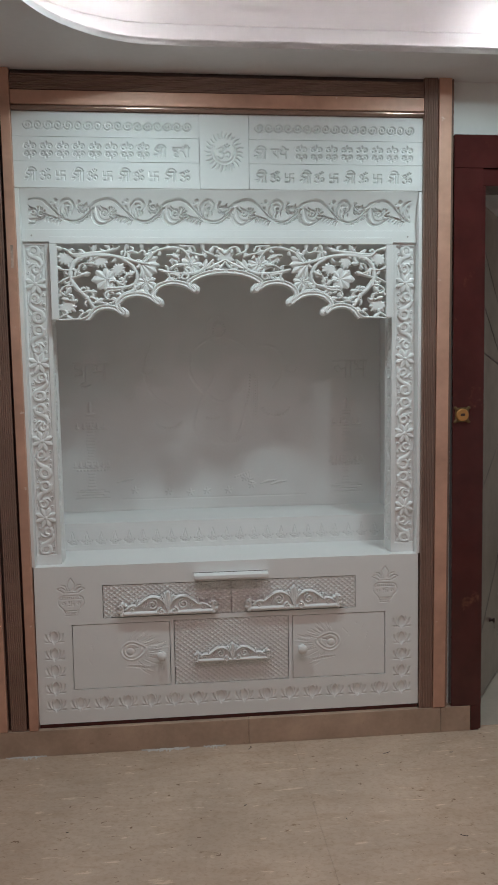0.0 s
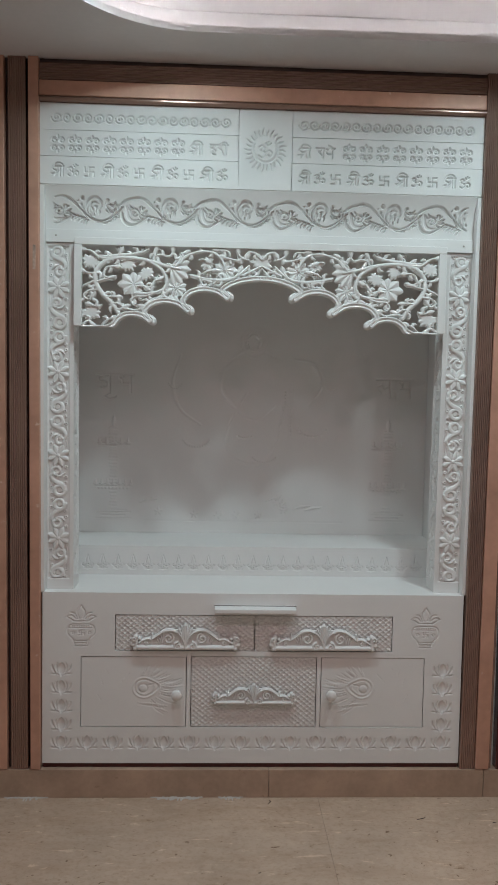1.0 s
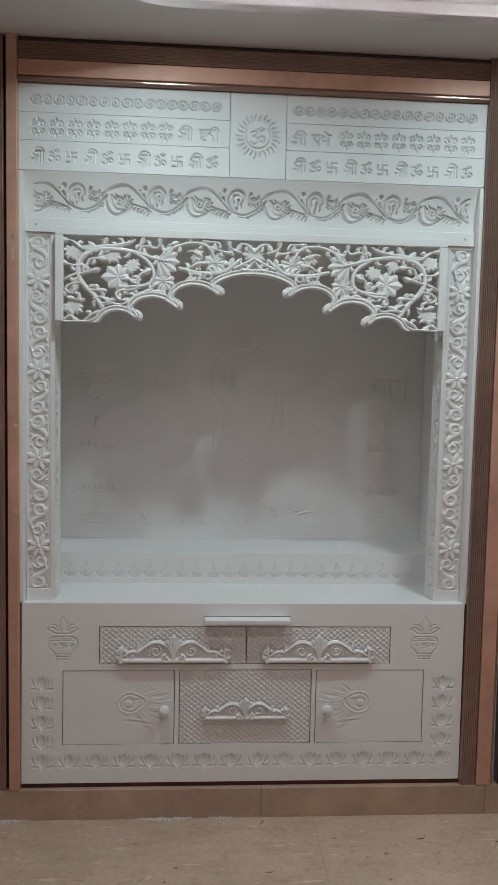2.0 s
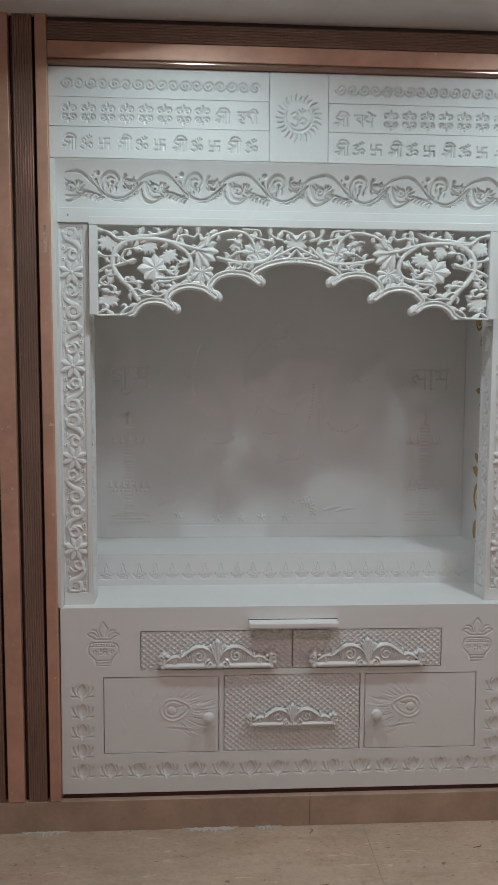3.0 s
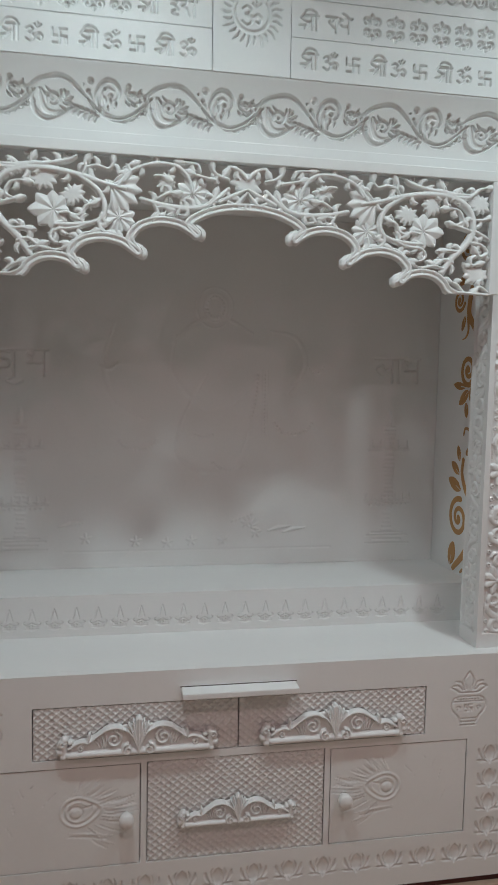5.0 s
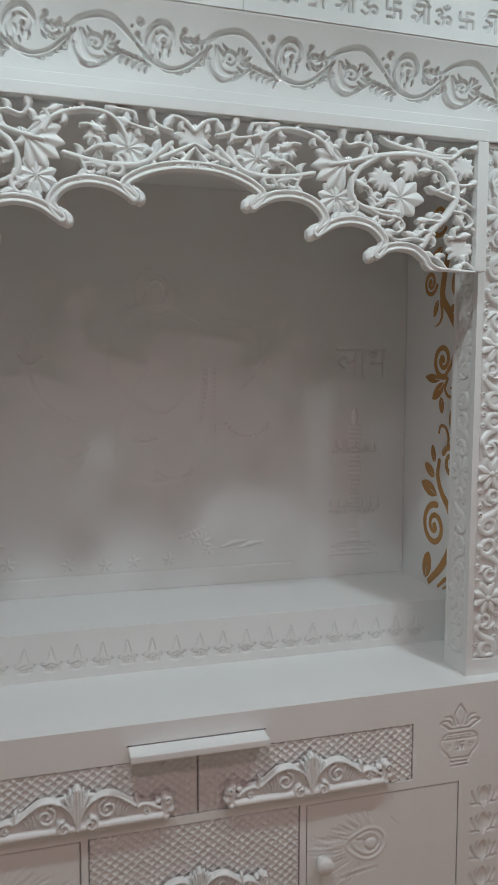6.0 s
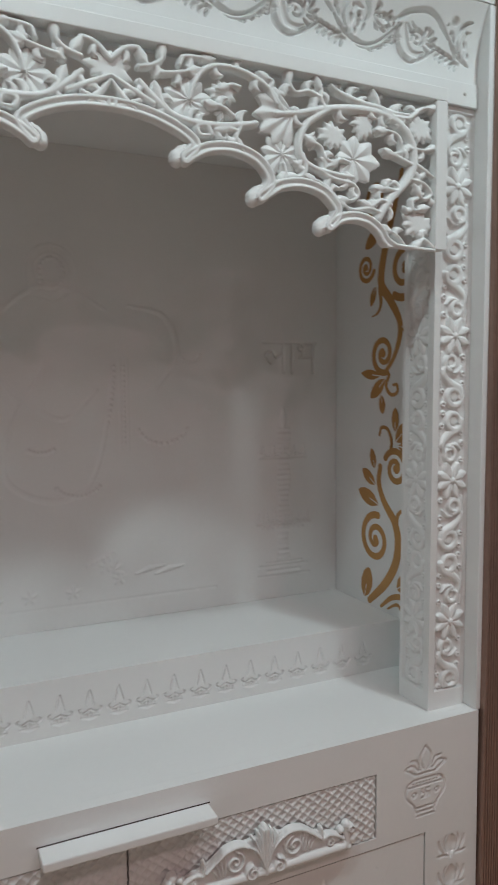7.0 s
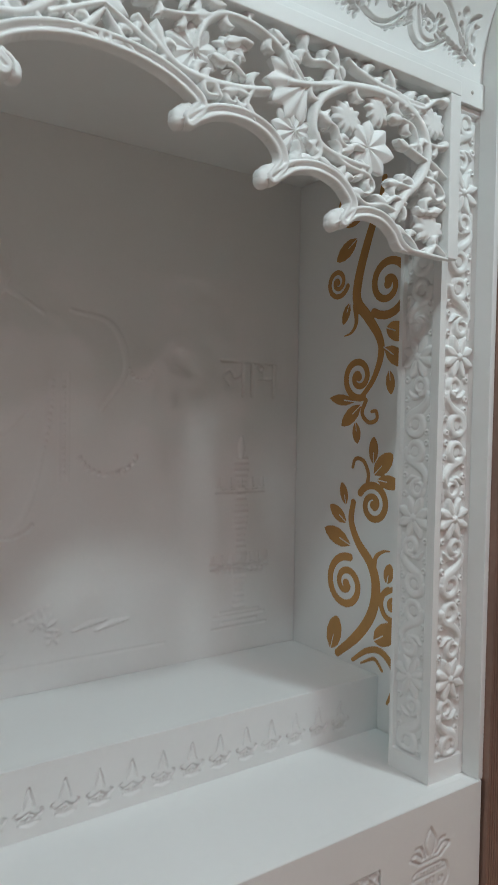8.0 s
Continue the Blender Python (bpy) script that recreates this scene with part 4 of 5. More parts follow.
def pillar_relief(width, lo, hi, height, outer=0.0085, inner=0.0085):
    """Flowers every 0.269 with volutes and small leaves between, on a sunk ground."""
    c = Carving(-width / 2, width / 2, lo, hi, 0.0014)
    mid = (outer - inner) / 2
    gu, gv = np.meshgrid(c.u, c.v)
    inside = np.minimum(np.minimum(gu + width / 2 - outer, width / 2 - inner - gu), np.minimum(gv - lo - 0.036, hi - 0.009 - gv))
    ground = -0.0068
    c.h = np.where(inside > 0, ground, 0.0)
    relief = Carving(-width / 2 - mid, width / 2 - mid, lo, hi, 0.0014)
    first = lo + 0.167

    def vol(x, z, r, start, hand, w, turns=1.05):
        relief.stroke(spiral(x, z, r, turns, radians(start), hand, 0.62), [w * 0.8, w * 0.9, w * 0.8, w * 0.45], height, 1.2)
        relief.stroke([(x, z), (x + 0.0005, z)], r * 0.50, height * 0.50, 2.4)

    for k in range(-1, 5):
        z = first + 0.269 * k
        s = 1 if k % 2 else -1
        for d in (-1, 1):
            zz = lambda q: z + d * q
            vol(s * 0.006 * d, zz(0.049), 0.0145, 90 * d, s * d, 0.0062)
            relief.stroke(smooth_line([(s * d * 0.018, zz(0.050)), (s * d * 0.022, zz(0.070)), (s * d * 0.008, zz(0.086)), (-s * d * 0.016, zz(0.098)), (-s * d * 0.020, zz(0.112))]), [0.002, 0.006, 0.0080, 0.0075, 0.005], height, 1.2)
            vol(-s * d * 0.003, zz(0.112), 0.0190, 180 if s * d > 0 else 0, s * d * 1, 0.0076)
            relief.stroke(smooth_line([(-s * d * 0.020, zz(0.056)), (-s * d * 0.010, zz(0.066)), (s * d * 0.004, zz(0.068))]), [0.001, 0.0048, 0.001], height * 0.9)
            for q, x in ((0.038, -0.024), (0.070, -0.024), (0.088, -0.022), (0.066, 0.026), (0.102, 0.024), (0.126, 0.021)):
                relief.stroke(spiral(s * d * x, zz(q), 0.0038, 1, 0, 1, 0.95, 14), 0.0015, height * 0.6)
            relief.stroke(smooth_line([(s * d * 0.026, zz(0.030)), (s * d * 0.029, zz(0.070)), (s * d * 0.026, zz(0.095))]), 0.0013, height * 0.5)
        for a in range(8):
            petal(relief, 0, z, radians(22.5 + 45 * a), 0.036, 0.0084, height * 1.2, "round", 0.2)
        relief.stroke([(0, z), (0.0004, z)], 0.0085, height * 1.6)
        for a in range(8):
            petal(relief, 0, z, radians(22.5 + 45 * a), 0.026, 0.0014, height * 0.5, "round", 0.4)
    c.h = np.where(inside > 0, ground + relief.h * np.clip(inside / 0.003, 0, 1), c.h)
    return c


pc = pillar_relief(PX1 - PX0, NZ0, PZ1 - 0.001, 0.0070, 0.002, 0.015)
LEAN = 0.006


def lean(me, side):
    """The pillars stand a little nearer together at the foot."""
    for v in me.vertices:
        v.co.x += side * LEAN * (PZ1 - v.co.z) / (PZ1 - NZ0)


front_mesh = pc.mesh("carved_front", (0, 0, 0), X, Z, 0.008, back=False)
ps = pillar_relief(PY1 - PY0 - 0.008, NZ0, PZ1 - 0.001, 0.0046)
inner_l = ps.mesh("carved_side", (0, 0, 0), Y, Z, 0.008, back=False)
inner_r = ps.mesh("carved_side", (0, 0, 0), -Y, Z, 0.008, back=False)
lean(front_mesh, 1)
lean(inner_l, 1)
lean(inner_r, -1)
for s in (-1, 1):
    core = part("pillar", box(s * (PX0 + 0.008), s * PX1, PY0 + 0.008, PY1, NZ0, PZ1 - 0.001, 0), white, shrine, "white pillar carved with flowers and scrolls")
    lean(core.data, -s)
    cf = link_mesh("carved_front", front_mesh, white_carved, core, "", (s * (PX0 + PX1) / 2, PY0, 0))
    cf.scale = (-s, 1, 1)
    link_mesh("carved_side", inner_l if s < 0 else inner_r, white_carved, core, "", (s * PX0, (PY0 + PY1) / 2 + 0.004, 0))

# ---- pierced arch ----
AX, AZ0, AZ1, AY = 0.590, 1.521, 1.796, -0.001
arch = part("arch_frame", box(-AX, AX, AY, AY + 0.019, 1.7735, AZ1, 0.0015), white, shrine, "pierced white arch screen with vines, leaves and flowers")
for s in (-1, 1):
    part("frame_post", box(s * 0.5660, s * AX, AY, AY + 0.019, AZ0, 1.773, 0.0015), white, arch)

BORDER = [
    [(-568, 259), (-518, 257), (-487, 255), (-466, 244), (-455, 229), (-432, 214), (-403, 210), (-375, 216), (-355, 230)],
    [(-358, 226), (-370, 206), (-362, 190), (-340, 174), (-305, 167), (-269, 173), (-245, 187), (-232, 196)],
    [(-232, 195), (-248, 173), (-241, 153), (-219, 136), (-185, 128), (-148, 132), (-121, 145), (-109, 154)],
    [(-108, 151), (-124, 132), (-109, 117), (-78, 103), (-41, 94), (0, 91)],
]
VINES = [
    (6.5, 3.6, [(-452, 208), (-475, 175), (-507, 144), (-524, 112), (-520, 76), (-496, 50), (-456, 37), (-402, 37), (-347, 46), (-300, 59), (-259, 67)]),
    (5.0, 3.6, [(-354, 46), (-317, 71), (-302, 98), (-304, 125), (-326, 140), (-368, 146), (-400, 147)]),
    (5.0, 2.2, [(-496, 50), (-463, 31), (-415, 26), (-375, 17), (-358, 8)]),
    (5.0, 3.6, [(-225, 86), (-184, 95), (-136, 99), (-95, 94), (-64, 75), (-41, 54)]),
    (4.3, 2.9, [(-272, 60), (-245, 30), (-204, 13), (-162, 12), (-136, 25), (-121, 49), (-118, 66)]),
    (4.3, 2.2, [(-61, 82), (-34, 69), (-1, 53)]),
    (4.3, 2.2, [(-34, 95), (-16, 78), (-1, 60)]),
    (4.3, 1.4, [(-1, 31), (-19, 14), (-39, 9), (-46, 19)]),
    (3.6, 1.4, [(-41, 34), (-60, 29), (-74, 19), (-76, 6)]),
    (3.6, 1.4, [(-74, 37), (-92, 34), (-109, 30), (-124, 25)]),
    (3.6, 1.4, [(-102, 21), (-108, 9), (-129, 6), (-146, 5)]),
    (3.6, 1.4, [(-347, 46), (-339, 31), (-340, 18), (-334, 8)]),
    (3.6, 1.4, [(-339, 30), (-317, 24), (-293, 29), (-282, 16), (-283, 5)]),
    (3.6, 1.4, [(-259, 52), (-248, 33), (-253, 20), (-238, 14)]),
    (4.3, 1.4, [(-470, 45), (-484, 39), (-511, 37), (-538, 18), (-563, 13)]),
    (3.6, 1.4, [(-511, 32), (-489, 33), (-466, 33)]),
    (4.3, 2.2, [(-524, 110), (-545, 119), (-564, 129)]),
    (3.6, 1.4, [(-516, 86), (-545, 86), (-567, 79)]),
    (3.6, 1.4, [(-518, 112), (-490, 104), (-470, 98)]),
    (3.6, 1.4, [(-477, 102), (-498, 92), (-490, 70), (-470, 64), (-455, 65)]),
    (3.6, 1.4, [(-514, 137), (-545, 142), (-560, 158), (-543, 168), (-531, 154)]),
    (4.3, 1.4, [(-531, 168), (-520, 174), (-524, 188), (-545, 183)]),
    (3.6, 1.4, [(-492, 160), (-470, 158), (-451, 159)]),
    (3.6, 1.4, [(-477, 184), (-456, 178), (-436, 190), (-424, 187)]),
    (3.6, 1.4, [(-460, 200), (-432, 194), (-400, 199), (-375, 190)]),
    (4.3, 1.4, [(-306, 122), (-312, 142), (-304, 156), (-286, 159)]),
    (3.6, 1.4, [(-334, 141), (-354, 151), (-375, 155), (-400, 158), (-411, 172), (-400, 184), (-380, 185)]),
    (4.3, 1.4, [(-375, 190), (-354, 172), (-339, 163), (-319, 157)]),
    (3.6, 1.4, [(-368, 130), (-347, 123), (-339, 107), (-320, 99)]),
    (3.6, 1.4, [(-391, 124), (-375, 122), (-362, 130)]),
    (3.6, 1.4, [(-565, 247), (-545, 236), (-531, 248)]),
    (3.6, 1.4, [(-504, 249), (-490, 235), (-466, 224)]),
    (3.6, 1.4, [(-200, 92), (-191, 111), (-197, 122)]),
    (3.6, 1.4, [(-193, 102), (-177, 100), (-166, 103)]),
    (4.3, 2.2, [(-151, 113), (-143, 101), (-128, 104), (-132, 115), (-146, 115)]),
    (3.6, 1.4, [(-187, 81), (-170, 71), (-150, 69)]),
    (3.6, 1.4, [(-89, 93), (-72, 75), (-67, 62)]),
    (3.6, 1.4, [(-272, 141), (-275, 155), (-271, 163)]),
    (3.6, 1.4, [(-197, 37), (-184, 36), (-170, 42)]),
    (3.6, 1.4, [(-41, 81), (-30, 85), (-14, 92)]),
    (3.6, 1.4, [(-449, 30), (-447, 19), (-443, 12)]),
]
BLOOMS = [
    ("leafy", -539, 49, 27, 0),
    ("leafy", -538, 209, 29, 0),
    ("maple", -404, 117, 44, 160),
    ("fan", -289, 60, 66, -20),
    ("daisy", -271, 125, 31, 0),
    ("daisy", -116, 67, 34, 0),
    ("leafy", -424, 56, 26, 0),
    ("leafy", -366, 84, 25, 0),
    ("leafy", -172, 48, 22, 0),
    ("bud", -71, 34, 16, 0),
    ("bud", -448, 12, 16, 0),
    ("bud", -375, 12, 14, 0),
    ("bud", -330, 25, 12, 0),
    ("bud", -484, 161, 15, 0),
    ("bud", -445, 186, 14, 0),
    ("bud", -331, 102, 15, 0),
    ("bud", -405, 166, 12, 0),
    ("bud", -170, 76, 15, 0),
    ("bud", -253, 20, 11, 0),
    ("leafy", -1, 40, 31, 0),
    ("bud", -538, 161, 15, 0),
    ("bud", -355, 176, 12, 0),
    ("bud", -183, 101, 11, 0),
]
DROPS = [(-349, 232), (-229, 197), (-105, 152)]


AT, AM = 1.773, 0.001           # top of the opening; the lists are in millimetres from its middle, downwards


def from_list(pts, s):
    return smooth_line([(s * a * AM, AT - b * AM) for a, b in pts])


scroll = Carving(-0.5680, 0.5680, AZ0, AT, 0.0013, solid=False)
for s in (1, -1):
    for r0, r1, pts in VINES:
        n = len(pts)
        scroll.stroke(from_list(pts, s), [r0 * 1.15 * AM, r0 * 1.25 * AM, r0 * 1.2 * AM, r1 * 1.4 * AM], 0.011, 1.1, cut=True)
        if r1 < 2.0:
            x, z = s * pts[-1][0] * AM, AT - pts[-1][1] * AM
            x0, z0 = s * pts[-2][0] * AM, AT - pts[-2][1] * AM
            a = math.atan2(z - z0, x - x0)
            scroll.stroke([(x + 0.013 * t * math.cos(a), z + 0.013 * t * math.sin(a)) for t in (-0.9, -0.4, 0.1, 0.6, 1.0)], [0.0026, 0.0074, 0.0086, 0.0052, 0.0006], 0.011, 1.1, cut=True)
        # curled side leaves
        line = from_list(pts, s)
        steps = np.concatenate([[0], np.cumsum(np.hypot(*np.diff(line, axis=0).T))])
        side, at = 1, 0.022
        while at < steps[-1] - 0.012:
            q = np.array([np.interp(at, steps, line[:, 0]), np.interp(at, steps, line[:, 1])])
            q2 = np.array([np.interp(at + 0.004, steps, line[:, 0]), np.interp(at + 0.004, steps, line[:, 1])])
            a = math.atan2(*(q2 - q)[::-1]) + s * side * 0.9
            L = 0.022 if r0 > 4.5 else 0.017
            p = [q + L * t * np.array([math.cos(a + s * side * 1.2 * t * t), math.sin(a + s * side * 1.2 * t * t)]) for t in np.linspace(0, 1, 7)]
            scroll.stroke(p, [0.0032, 0.0036, 0.0056, 0.0070, 0.0052, 0.0008], 0.0095, 1.1, cut=True)
            side, at = -side, at + (0.042 if r0 > 4.5 else 0.036)
link_mesh("scrollwork", scroll.mesh("scrollwork", (0, AY + 0.014, 0), X, Z, 0.0035, back=True), white_carved, arch)

edge = Carving(-0.5680, 0.5680, AZ0 - 0.002, AT, 0.0013, solid=False)
for s in (1, -1):
    for pts in BORDER:
        edge.stroke(from_list(pts, s), 0.0098, 0.012, cut=True, shape="ridge")
link_mesh("scalloped_border", edge.mesh("scalloped_border", (0, AY + 0.013, 0), X, Z, 0.003, back=True), white_carved, arch)


def drop():
    """A folded leaf-shaped drop at the end of each scallop."""
    c = Carving(-0.022, 0.022, -0.026, 0.022, 0.0011, solid=False)
    c.stroke([(0, 0.012), (0, 0.004), (0, -0.005), (0, -0.010)], [0.005, 0.0095, 0.0120, 0.0095], 0.014, 1.0, cut=True)
    c.stroke(smooth_line([(0, 0.008), (0.0035, 0.0), (0.0, -0.010)]), [0.001, 0.0034, 0.001], 0.0175)
    return c.mesh("drop", (0, 0, 0), X, Z, 0.008, back=True)


drop_mesh = drop()
for s in (1, -1):
    for a, b in DROPS:
        ob = link_mesh("drop", drop_mesh, white_carved, arch, "", (s * (a + 2) * AM, AY + 0.015, AT - b * AM + (0.010 if a > 400 else 0.006)))
        ob.rotation_euler = (0, s * radians(-32), 0)
        ob.scale = (1.08, 0.72, 1.04)


def bloom_mesh(kind):
    """A folded leaf or flower of radius 1, out towards -y."""
    rings, n = 9, 120
    rnd = random.Random(kind)
    lobes = {"daisy": 10, "maple": 8, "fan": 6, "leafy": 11, "bud": 5}[kind]
    bm = bmesh.new()
    grid = []
    for i in range(rings + 1):
        t = i / rings
        row = []
        for k in range(n):
            a = 2 * math.pi * k / n
            ph = (a * lobes / (2 * math.pi)) % 1.0
            tri = 1 - abs(2 * ph - 1)
            which = int(a * lobes / (2 * math.pi))
            if kind == "daisy":
                out, fold = 0.72 + 0.28 * tri ** 0.7, tri
            elif kind == "maple":
                # pointed lobes all round, shorter towards the stalk
                out = (0.74 + 0.26 * tri ** 1.1) * (0.86 + 0.16 * math.cos(a - 0.5) + 0.07 * math.sin(3 * a + 1.0))
                fold = tri
            elif kind == "fan":
                # long fingers spread from the stalk, pointing along +x
                b = (a + math.pi) % (2 * math.pi) - math.pi
                spread = 1.30
                ph = (b / spread * 0.5 + 0.5) * lobes
                tri = 1 - abs(2 * (ph % 1.0) - 1)
                body = max(0.0, math.cos(b / spread * 1.0)) if abs(b) < spread else 0.0
                out = 0.12 + (0.40 * body + 0.30) * (0.84 + 0.30 * tri ** 1.1) if abs(b) < spread else 0.12 + 0.10 * math.cos(b) ** 2
                fold = tri
            elif kind == "leafy":
                out = (0.78 + 0.26 * tri ** 1.3) * (0.90 + 0.14 * math.cos(2 * a) + 0.08 * math.sin(5 * a))
                fold = tri * 0.5
            else:
                out, fold = (0.55 + 0.45 * tri) * (0.8 + 0.25 * math.cos(a - 1.0)), tri * 0.6
            r = t * out
            if kind == "leafy":
                hgt = 0.30 * (1 - t ** 7) * (1 + 0.08 * math.sin(2 * a) * t)
            elif kind == "daisy":
                hgt = 0.16 * (1 - t * t) + 0.20 * fold * math.sin(math.pi * min(1, t * 0.9 + 0.1)) * (0.4 + 0.6 * t) + (0.12 if t < 0.22 else 0.0)
            elif kind in ("maple", "fan"):
                hgt = 0.08 + 0.05 * (1 - t) + 0.13 * fold * math.sin(math.pi * (0.1 + 0.75 * t)) + 0.05 * math.sin(math.pi * t)
            else:
                hgt = 0.34 * (1 - t ** 2) * 0.8 + 0.26 * fold * math.sin(math.pi * (0.15 + 0.8 * t))
            row.append(bm.verts.new((r * math.cos(a), -hgt - 0.06, r * math.sin(a))))
        grid.append(row)
    low = [bm.verts.new((v.co.x, 0.10, v.co.z)) for v in grid[-1]]
    for a, b in zip(grid + [], grid[1:]):
        for k in range(n):
            f = bm.faces.new((a[k], a[(k + 1) % n], b[(k + 1) % n], b[k]))
            f.smooth = True
    for k in range(n):
        bm.faces.new((grid[-1][k], grid[-1][(k + 1) % n], low[(k + 1) % n], low[k]))
    bm.faces.new(low)
    bmesh.ops.remove_doubles(bm, verts=bm.verts, dist=1e-5)
    bmesh.ops.recalc_face_normals(bm, faces=bm.faces)
    me = bpy.data.meshes.new(kind)
    bm.to_mesh(me)
    bm.free()
    return me


BLOOM = {k: bloom_mesh(k) for k in ("daisy", "maple", "fan", "leafy", "bud")}
NAMES = dict(daisy="flower", maple="leaf", fan="leaf", leafy="blossom", bud="bud")
rnd = random.Random(11)
for s in (1, -1):
    for kind, a, b, r, tilt in BLOOMS:
        if s < 0 and abs(a) < 3:
            continue
        ob = link_mesh(NAMES[kind], BLOOM[kind], white_carved, arch, "", (s * a * AM, AY + 0.017, AT - b * AM))
        spin = radians(tilt) if tilt else rnd.uniform(-3, 3)
        ob.rotation_euler = (0, -s * spin, 0)
        size = r * 1.12 * AM
        ob.scale = (s * size, min(0.034, max(0.020, size * 0.55)), size)

# ---- lintel, cove band and header ----
part("lintel", box(-0.6835, 0.6835, 0.0285, 0.070, PZ1, 1.826, 0.0012), white, shrine)
band = Carving(-0.6835, 0.6835, 1.8262, 1.9581, 0.0012)
PERIOD, CREST = 0.238, -0.637


def vine_band(c):
    """A waving stem cut into the cove: sunk pockets with raised ribs, volutes, berries and pointed leaves."""
    top, lo, hi = 1.9265, -0.660, 0.660
    ribs = Carving(c.u[0], c.u[-1], c.v[0], c.v[-1], c.res)

    def path(x0, pts):
        p = smooth_line([(x0 + a * 0.001, top + b * 0.00088) for a, b in pts], 6)
        return p[(p[:, 0] > lo) & (p[:, 0] < hi)]

    def cut(x0, pts, r, depth=-0.0088):
        p = path(x0, pts)
        if len(p) > 1:
            c.stroke(p, [q * 0.001 for q in r], depth, 1.9, shape="smooth")

    def rib(x0, pts, r, height=0.0062):
        p = path(x0, pts)
        if len(p) > 1:
            ribs.stroke(p, [q * 0.001 for q in r], height, 1.3)

    def leaf(x0, a, b, ang, L, w):
        q = radians(ang)
        cut(x0, [(a + 1.15 * L * t * math.cos(q + 0.35 * t), b + 1.15 * L * t * math.sin(q + 0.35 * t)) for t in (0, 0.35, 0.7, 1.0)], [0.9, w * 1.25, w * 1.45, 0.5], -0.0078)

    def berry(x0, a, b, r):
        cut(x0, [(a - 0.4, b), (a, b), (a + 0.4, b)], [r, r, r], -0.0088)

    for k in range(-1, 7):
        x0 = CREST + PERIOD * k
        # stem: leafy tail, over the crest, down through the bouquet and along the trough
        cut(x0, [(-91, -29), (-56, -27), (-36, -12), (0, -1), (24, -6), (44, -23), (58, -38)], [2.0, 3.6, 5.4, 6.4, 6.0, 5.0, 3.0])
        rib(x0, [(-70, -33), (-46, -27), (-26, -13), (0, -7), (20, -11), (38, -26)], [0.8, 1.7, 2.6, 2.8, 2.4, 1.2])
        cut(x0, [(62, -42), (80, -64), (103, -78), (123, -84), (147, -77), (171, -58), (195, -32)], [2.4, 5.6, 7.0, 6.8, 6.2, 5.4, 3.0])
        rib(x0, [(74, -58), (90, -76), (112, -84), (132, -84), (156, -73), (180, -50)], [0.8, 2.0, 2.8, 2.8, 2.4, 1.2])
        # bowl under the crest and the volute in it
        cut(x0, [(-48, -34), (-50, -56), (-41, -80), (-24, -91), (-4, -87), (16, -76), (28, -66)], [3.0, 5.4, 7.4, 7.6, 6.0, 4.0, 1.2])
        rib(x0, [(-40, -30), (-42, -54), (-33, -76), (-18, -86), (0, -83)], [0.8, 2.2, 2.6, 2.2, 0.8])
        cut(x0, [(-20, -56), (-19, -42), (-8, -36), (3, -42), (5, -53), (-4, -61), (-13, -58)], [2.4, 3.6, 4.2, 3.6, 3.0, 2.4, 1.6])
        berry(x0, -8, -50, 3.4)
        for a, b, ang, L, w in ((6, -44, 60, 15, 2.7), (12, -46, 30, 18, 3.0), (14, -50, 2, 19, 3.0), (12, -56, -28, 17, 2.7), (6, -62, -55, 15, 2.4), (16, -40, 75, 12, 2.2), (-30, -28, -70, 22, 2.4), (-22, -24, -60, 16, 2.0), (-56, -40, -110, 16, 2.2), (-60, -46, -130, 14, 2.0)):
            leaf(x0, a, b, ang, L, w)
        # bouquet: hooked loop, berries and upright slots
        cut(x0, [(84, -56), (80, -36), (86, -16), (100, -3), (116, -4), (127, -18), (126, -34), (116, -44)], [3.0, 4.4, 5.0, 5.6, 5.6, 5.0, 3.8, 1.6])
        rib(x0, [(86, -54), (84, -36), (91, -19), (103, -9), (114, -11), (121, -21)], [0.8, 1.8, 2.2, 2.4, 2.2, 0.8])
        for a, b, r in ((69, -6, 8.0), (64, -27, 5.2), (110, -33, 5.6), (147, -11, 6.0), (54, -14, 2.6), (97, -20, 3.0)):
            berry(x0, a, b, r)
        cut(x0, [(147, -12), (141, -24), (146, -38), (158, -44)], [3.6, 3.4, 3.0, 1.0])
        for a, b, ang, L, w in ((98, -50, 80, 16, 2.5), (108, -56, 70, 15, 2.4), (94, -70, 95, 14, 2.3), (72, -44, 100, 14, 2.3), (118, -60, 62, 14, 2.2), (104, -68, 75, 12, 2.0),
                                (158, -36, 20, 19, 2.8), (162, -28, 32, 16, 2.6), (156, -44, -8, 16, 2.4), (150, -46, -40, 14, 2.4), (140, -40, -75, 14, 2.4)):
            leaf(x0, a, b, ang, L, w)
        # sprays along the outside of the stem
        cut(x0, [(84, -80), (64, -72), (44, -64), (30, -62)], [4.4, 3.6, 2.6, 0.8], -0.0050)
        for q in range(5):
            a, b = 80 - 11 * q, -77 + 3.6 * q
            leaf(x0, a, b, 196, 17, 2.6)
            leaf(x0, a + 3, b - 4, 228, 15, 2.6)
            leaf(x0, a - 2, b + 5, 150, 11, 2.2)
        for q in range(5):
            a, b = 128 + 13 * q, -88 + 7.5 * q
            leaf(x0, a, b, -22, 15, 2.5)
            leaf(x0, a + 6, b + 10, -52, 13, 2.3)
        for q in range(3):
            leaf(x0, 168 + 10 * q, -50 + 9 * q, 70, 13, 2.3)
            leaf(x0, -84 + 12 * q, -27, 140, 13, 2.3)
